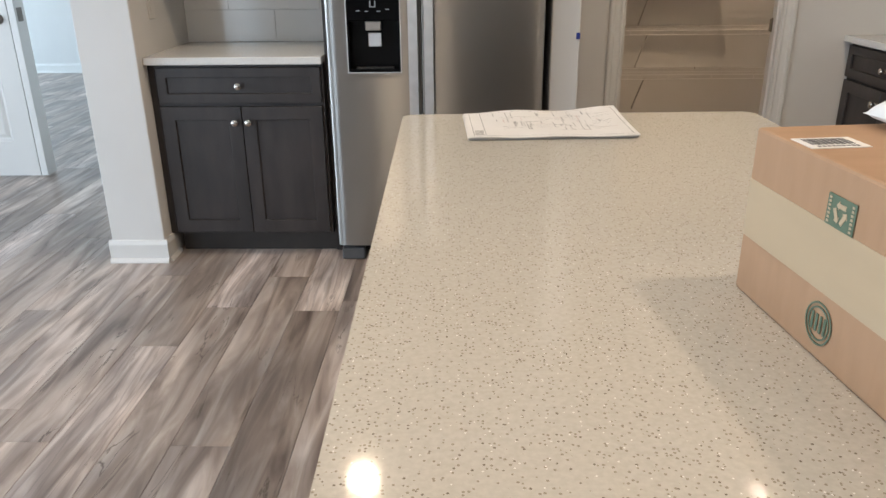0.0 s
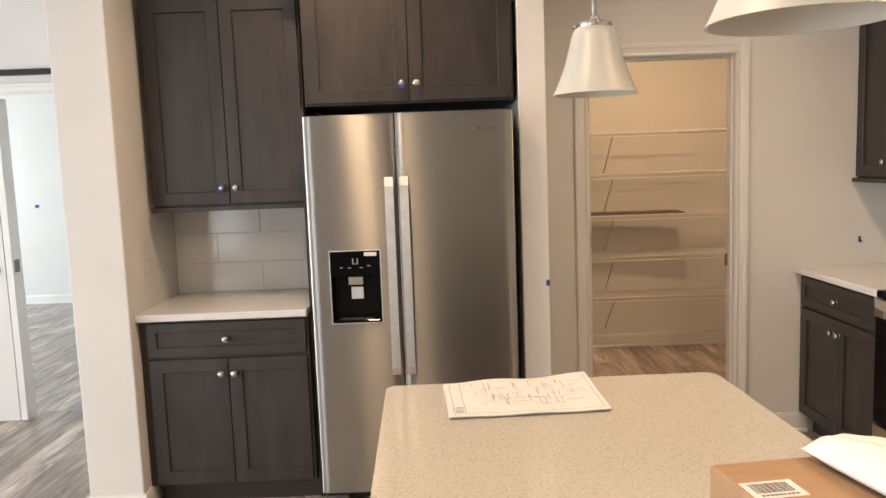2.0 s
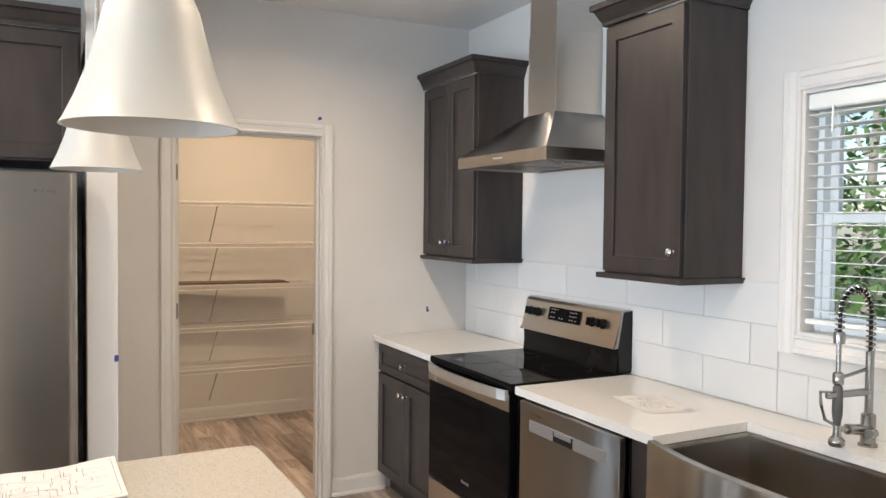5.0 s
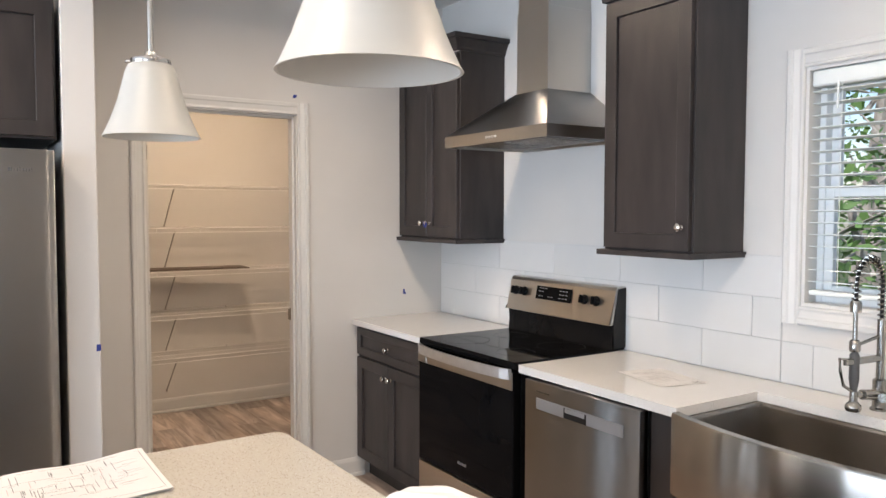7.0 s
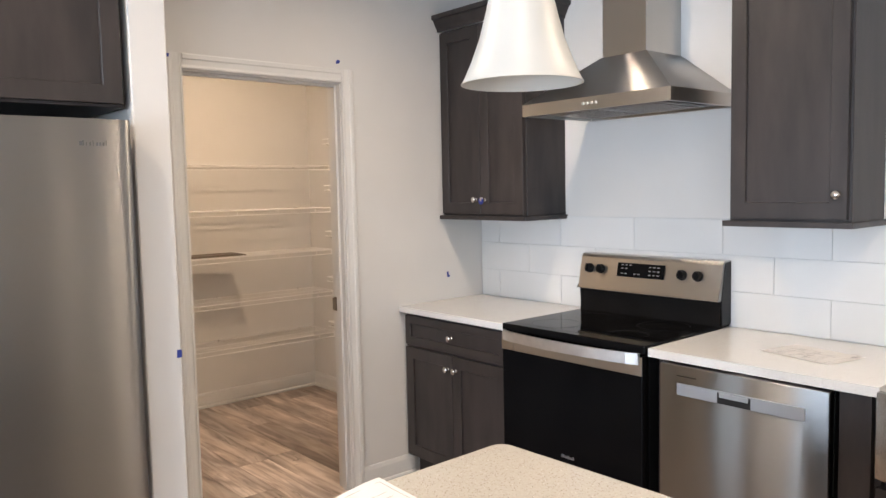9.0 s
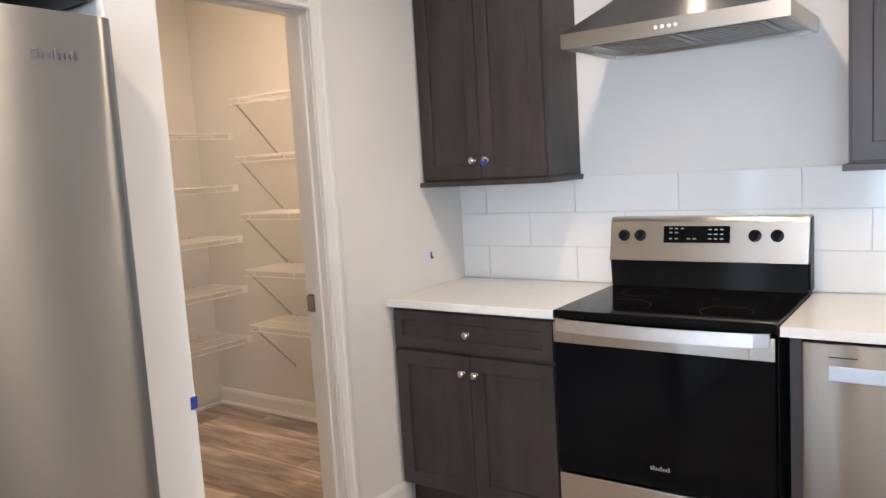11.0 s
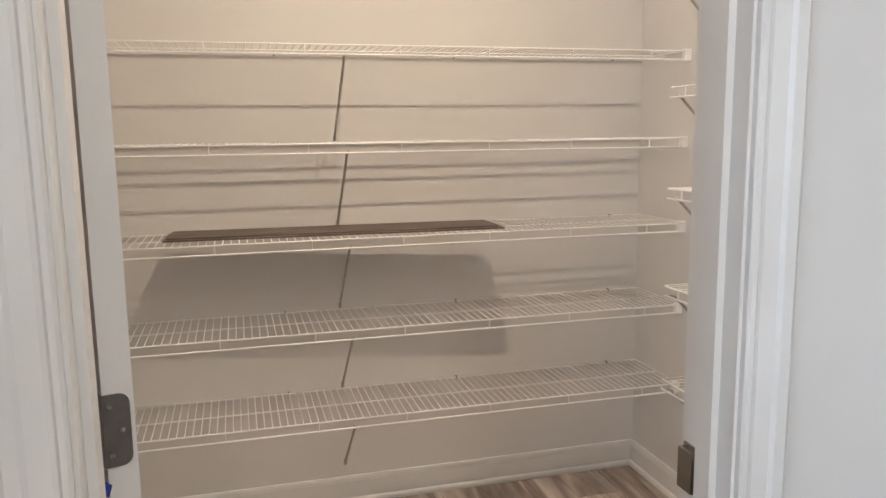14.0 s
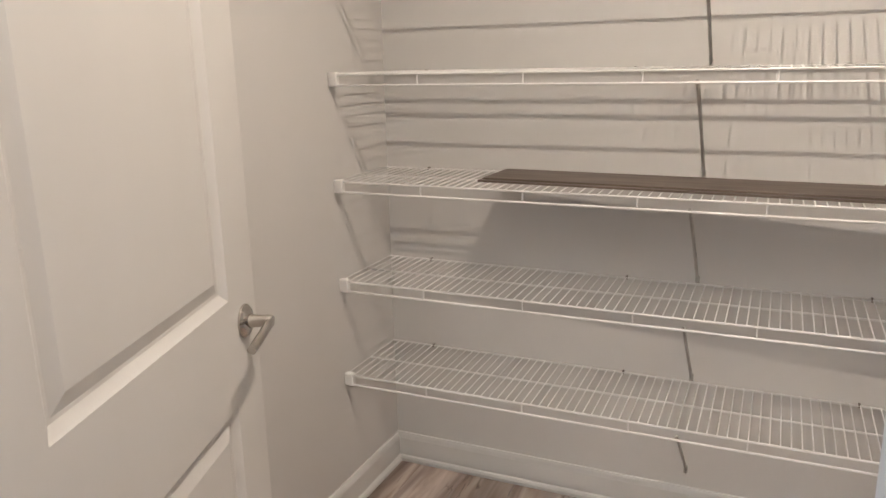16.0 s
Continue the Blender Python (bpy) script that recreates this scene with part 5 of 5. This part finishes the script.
# ---- pantry ----
def wire_shelf(m, length, depth, label, clips=(True, True), group="", brackets=()):
    """Ventilated shelf: local x along the wall, local y out from it (0 at the wall), z = 0 the deck."""
    s = thing("wire_shelf", m, label, "wire shelf", group)
    for y, z in ((0.012, 0.0), (depth * 0.52, -0.003), (depth, 0.0), (depth + 0.002, -0.030)):
        part("rail", tube(bmesh.new(), [(0.004, y, z), (length - 0.004, y, z)], 0.0034, 6), WIRE, s, "", True)
    bm = bmesh.new()
    n = int(length / 0.0255)
    for k in range(n + 1):
        x = 0.006 + (length - 0.012) * k / n
        tube(bm, [(x, 0.010, 0.003), (x, depth, 0.003)], 0.0018, 4, False)
        if k % 12 == 6:
            tube(bm, [(x, depth + 0.001, 0.0), (x, depth + 0.002, -0.030)], 0.0026, 5, False)
    tagged(part("wire_grid", bm, WIRE, s, "white coated cross wires"), kind="stuff")
    for x in brackets:
        bm = bmesh.new()
        tube(bm, [(x, depth - 0.004, -0.026), (x, depth - 0.020, -0.030), (x, 0.006, -0.296), (x, 0.004, -0.312)], 0.0048, 6)
        box(bm, x - 0.006, x + 0.006, 0.0, 0.004, -0.312, -0.288)
        part("brace", bm, BRACE, s, "slanting grey steel brace", True)
    for k, on in enumerate(clips):
        if on:
            x0 = 0.0 if k == 0 else length - 0.030
            part("end_clip", boxes((x0, x0 + 0.030, depth - 0.012, depth + 0.008, -0.034, 0.008), bevel=0.003), WIRE, s, "white plastic end clip")
    bm = bmesh.new()
    for k in range(4):
        x = length * (0.06 + 0.29 * k)
        box(bm, x - 0.003, x + 0.003, 0.0, 0.015, -0.005, 0.006, 0.001)
    tagged(part("wall_clip", bm, HINGE, s), kind="stuff")
    return s


for z in (1.715, 1.404, 1.091, 0.780, 0.468):
    wire_shelf(pose(PX1, PY1, z, 0, 0, 180), PX1 - PX0, 0.340, "white wire shelf across the pantry back wall", group="pantry back shelves", brackets=(PX1 - 1.066,))
for z in (1.878, 1.564, 1.250, 0.937, 0.624):
    wire_shelf(pose(PX1, 3.560, z, 0, 0, 90), 4.720 - 3.560, 0.290, "short white wire shelf on the pantry side wall", (True, False), "pantry side shelves", (0.10, 4.720 - 3.560 - 0.03))
solid("loose_plank", boxes((0, 1.15, 0, 0.19, 0, 0.006), (0.012, 1.13, 0.010, 0.200, 0.0065, 0.012)), LOOSE, "two spare grey-brown vinyl planks lying on a wire shelf", "plank", kind="object", m=pose(0.470, 5.150, 1.0965, 0, 0, -2.4))


def panel_door(name, m, w, h, label, lever_colour):
    """Two-panel moulded door: hinge edge at local x = 0, shown face at local y = 0."""
    d = thing(name, m, label, "door", kind="structure")
    bm = bmesh.new()
    t, st = 0.035, 0.125
    zs = (0.0, 0.22, 0.815, 1.020, h - 0.12, h)
    for x0, x1, z0, z1 in ((0, st, 0, h), (w - st, w, 0, h), (st, w - st, zs[0], zs[1]), (st, w - st, zs[2], zs[3]), (st, w - st, zs[4], zs[5])):
        box(bm, x0, x1, 0, t, z0, z1)
    for z0, z1 in ((zs[1], zs[2]), (zs[3], zs[4])):
        for side in (0, 1):
            f = (lambda y: y) if side == 0 else (lambda y: t - y)
            o = [(st, z0), (w - st, z0), (w - st, z1), (st, z1)]
            rings = []
            for inset, y in ((0.0, 0.0), (0.003, 0.002), (0.017, 0.0105), (0.023, 0.0110), (0.046, 0.003), (0.048, 0.003)):
                rings.append([bm.verts.new((x + (inset if x < w / 2 else -inset), f(y), z + (inset if z < (z0 + z1) / 2 else -inset))) for x, z in o])
            for a, b in zip(rings, rings[1:]):
                for i in range(4):
                    bm.faces.new((a[i], a[(i + 1) % 4], b[(i + 1) % 4], b[i]))
            bm.faces.new(rings[-1])
    part("leaf", bm, DOORW, d, "white two-panel moulded leaf")
    for side in (0, 1):
        s = -1 if side == 0 else 1
        y = 0 if side == 0 else t
        bm = bmesh.new()
        lathe(bm, [(0, 0), (0.032, 0), (0.032, 0.004), (0.027, 0.009), (0.013, 0.012), (0.011, 0.040), (0.013, 0.046), (0.011, 0.056), (0, 0.058)], pose(w - 0.062, y, 0.962, 90 * -s), 24)
        tube(bm, [(w - 0.062, y + s * 0.050, 0.962), (w - 0.085, y + s * 0.054, 0.961), (w - 0.125, y + s * 0.055, 0.955), (w - 0.168, y + s * 0.052, 0.945)], 0.0085, 10)
        part("lever_handle", bm, lever_colour, d, "satin nickel lever handle" if lever_colour is NICKEL else "dark lever handle", True)
    return d


DOOR_A = 107.5
PIN = (DX0 - 0.001, WN + WT + 0.007)
DOOR_M = pose(PIN[0], PIN[1], 0.012, 0, 0, DOOR_A)
panel_door("door_1", DOOR_M @ Matrix.Translation((0.004, -0.042, 0)), 0.772, 2.028, "white two-panel pantry door standing open", NICKEL)


def hinge(z, taped=False):
    """A butt hinge: one leaf on the jamb, one on the edge of the open door, a knuckle between."""
    h = thing("door_hinge", pose(PIN[0], PIN[1], z) @ Matrix.Diagonal((0.9, 0.9, 0.9, 1)), "dark bronze butt hinge on the pantry door", "hinge", "pantry door hinges")
    r = 0.014
    def leaf(lo, hi):
        pts = [(0.004, -0.05), (0.004, 0.05)]
        for cx, cz, a0 in ((-0.040 + r, 0.05 - r, 90), (-0.040 + r, -0.05 + r, 180)):
            for k in range(6):
                a = radians(a0 + 90 * k / 5)
                pts.append((cx + r * math.cos(a), cz + r * math.sin(a)))
        return prism(bmesh.new(), pts, lo, hi, 'x')
    jl = part("jamb_leaf", leaf(0.001, 0.0035), HINGE, h)
    dl = part("door_leaf", leaf(-0.0012, 0.0012), HINGE, h, at=pose(0, 0, 0, 0, 0, DOOR_A) @ Matrix.Translation((0.003, -0.001, 0)))
    for owner, face, turn in ((jl, 0.0035, 90), (dl, -0.0012, -90)):
        for sy, sz in ((-0.014, 0.034), (-0.029, 0.0), (-0.014, -0.034)):
            bm = bmesh.new()
            lathe(bm, [(0, 0), (0.0048, 0), (0.0042, 0.0012), (0.0015, 0.0012), (0, 0.0006)], n=14)
            part("screw", bm, NICKEL, owner, at=pose(face, sy, sz, 0, turn))
    bm = bmesh.new()
    lathe(bm, [(0, -0.054), (0.006, -0.052), (0.0062, -0.018), (0.0056, -0.017), (0.0062, -0.016), (0.0062, 0.016), (0.0056, 0.017), (0.0062, 0.018), (0.0062, 0.052), (0.0045, 0.056), (0, 0.057)], n=14)
    part("knuckle", bm, HINGE, h, "", True)
    return h


for z in (0.27, 1.088, 1.83):
    hinge(z)
tape("painters_tape", pose(PIN[0] + 0.002, PIN[1] - 0.010, 1.024, 90), [(-0.008, -0.008), (0.006, -0.010), (0.010, 0.004), (0.002, 0.010), (-0.008, 0.006)], "small scrap of blue tape under a hinge")

# ---- study double door: one leaf shut, one open ----
panel_door("door_2", pose(-3.780 + 0.004, 4.072, 0.012), 0.815, 2.02, "white two-panel study door leaf, shut", HINGE)
solid("astragal", boxes((-2.958, -2.915, 4.074, 4.185, 0.012, 2.03), bevel=0.002), TRIM, "white edge of the shut study door leaf", "door edge")
solid("strike_plate", boxes((-2.915, -2.9125, 4.095, 4.150, 0.955, 1.035)), HINGE, "dark strike plate on the study door edge", "strike plate")
# Narrow dark strip just above the study casing.
solid("header_bar", boxes((-3.9, -2.0, 4.045, 4.066, 2.155, 2.190)), PLASTIC, "thin dark bar above the study doorway", "bar")

# ---- outside the sink window ----
def tree(x, y, h, lean, seed, label, crown_r=1.7, leaves=1300):
    rnd = random.Random(seed)
    t = thing("tree", pose(x, y, -0.36), label, "tree", "trees outside the window")
    bm = bmesh.new()
    top = Vector((lean[0], lean[1], h))
    def limb(p0, p1, r0, r1, bend):
        n, m = 7, 8
        rings = []
        for i in range(n + 1):
            u = i / n
            c = p0.lerp(p1, u) + Vector((bend * math.sin(u * 3.1) * 0.6, bend * math.sin(u * 4.3 + 1), 0))
            r = r0 + (r1 - r0) * u
            rings.append([bm.verts.new(c + Vector((r * math.cos(2 * math.pi * k / m), r * math.sin(2 * math.pi * k / m), 0))) for k in range(m)])
        for a, b in zip(rings, rings[1:]):
            for k in range(m):
                bm.faces.new((a[k], a[(k + 1) % m], b[(k + 1) % m], b[k]))
    limb(Vector((0, 0, 0)), top, 0.09, 0.03, 0.12)
    tips = []
    for _ in range(9):
        u = rnd.uniform(0.2, 0.95)
        p = Vector((0, 0, 0)).lerp(top, u)
        q = p + Vector((rnd.uniform(-1, 1), rnd.uniform(-1, 1), rnd.uniform(0.1, 0.9))) * crown_r
        limb(p, q, 0.035, 0.008, 0.1)
        tips += [p.lerp(q, v) for v in (0.5, 0.75, 1.0)]
    part("trunk", bm, BARK, t, "", True)
    vs, fs = [], []
    for _ in range(leaves):
        c = rnd.choice(tips) + Vector((rnd.gauss(0, 0.28), rnd.gauss(0, 0.28), rnd.gauss(0, 0.25)))
        a = Vector((rnd.gauss(0, 1), rnd.gauss(0, 1), rnd.gauss(0, 0.6))).normalized()
        b = a.cross(Vector((rnd.gauss(0, 1), rnd.gauss(0, 1), rnd.gauss(0, 1)))).normalized()
        s = rnd.uniform(0.035, 0.075)
        i = len(vs)
        vs += [c - a * s, c + b * s * 0.42, c + a * s, c - b * s * 0.42]
        fs.append((i, i + 1, i + 2, i + 3))
    me = bpy.data.meshes.new("crown")
    me.from_pydata([tuple(v) for v in vs], [], fs)
    me.materials.append(LEAF)
    part("crown", me, LEAF, t)
    return t


for k, (x, y, h) in enumerate(((6.2, 2.2, 4.6), (7.4, 3.6, 5.4), (8.6, 2.9, 6.2), (5.4, 3.4, 2.4), (9.8, 4.6, 6.5), (6.6, 4.9, 3.0), (8.0, 1.4, 5.6), (10.5, 6.2, 7.0), (5.2, 2.3, 1.9))):
    tree(x, y, h, (0.3 * math.sin(k * 2.1), 0.3 * math.cos(k * 1.7)), 20 + k, "slim garden tree with light green leaves", 1.3 if h > 3 else 0.9, 800 if h > 3 else 1100)


# ---- wall tiles ----
def tiles(owner_name, label, m, length, z0, rows, tw, th, shift, parent_rot):
    """Running-bond tiles on a wall; local x along it, local y out of it (negative)."""
    o = thing(owner_name, m, label, "tile", kind="structure")
    part("grout", boxes((0, length, -0.0035, -0.0005, 0, rows * th + 0.002)), GROUT, o)
    made = {}
    for r in range(rows):
        x = -((shift + 0.5 * r) % 1.0) * tw
        while x < length - 0.004:
            a, b = max(x, 0.0) + 0.0009, min(x + tw, length) - 0.0009
            if b - a > 0.01:
                key = round(b - a, 4)
                if key not in made:
                    made[key] = mesh("tile", boxes((0, b - a, -0.0085, -0.003, 0.0009, th - 0.0009), bevel=0.0010), TILE)
                part("tile", made[key], TILE, o, at=pose(a, 0, r * th, random.uniform(-0.08, 0.08), 0, random.uniform(-0.06, 0.06)))
            x += tw
    return o


random.seed(11)
tiles("backsplash_range", "glossy white subway tile backsplash behind the range", pose(WE, 3.399, 0.914, 0, 0, -90), 3.399 - WY1 - 0.068, 0.914, 3, 0.449, 0.1525, 0.677, -90)
tiles("backsplash_sink", "glossy white subway tiles under the sink window", pose(WE, WY1 + 0.067, 0.914, 0, 0, -90), 2.4, 0.914, 1, 0.449, 0.1525, 0.728, -90)
tiles("backsplash_niche", "glossy white subway tile backsplash in the niche", pose(-1.631, NB, 0.914), 0.765, 0.914, 3, 0.449, 0.1525, 0.012, 0)

# ---- vinyl planks ----
floor = thing("floor", pose(0, 0, 0), "grey-brown wood-look vinyl plank floor", "floor", kind="structure")
PW, PL = 0.181, 1.220
bm = bmesh.new()
box(bm, 0.0006, PW - 0.0006, 0.0006, PL - 0.0006, -0.010, 0.0, 0.0009)
plank_mesh = mesh("plank", bm, PLANK)
rnd = random.Random(5)
rest_v, rest_f = [], []
col = 0
x = -8.0
while x < 2.40:
    y = -4.0 - rnd.uniform(0, PL)
    while y < 8.6:
        near = -3.35 < x < 2.4 and -0.2 < y + PL and y < 5.4
        if near:
            part("plank", plank_mesh, PLANK, floor, at=pose(x, y, 0))
        else:
            i = len(rest_v)
            rest_v += [(x + 0.0006, y + 0.0006, 0), (x + PW - 0.0006, y + 0.0006, 0), (x + PW - 0.0006, y + PL - 0.0006, 0), (x + 0.0006, y + PL - 0.0006, 0)]
            rest_v += [(a, b, -0.010) for a, b, c in rest_v[i:i + 4]]
            rest_f += [(i, i + 1, i + 2, i + 3), (i, i + 4, i + 5, i + 1), (i + 1, i + 5, i + 6, i + 2), (i + 2, i + 6, i + 7, i + 3), (i + 3, i + 7, i + 4, i)]
        y += PL
    x += PW
me = bpy.data.meshes.new("far_planks")
me.from_pydata(rest_v, [], rest_f)
me.materials.append(PLANK)
tagged(part("far_planks", me, PLANK, floor), kind="stuff")
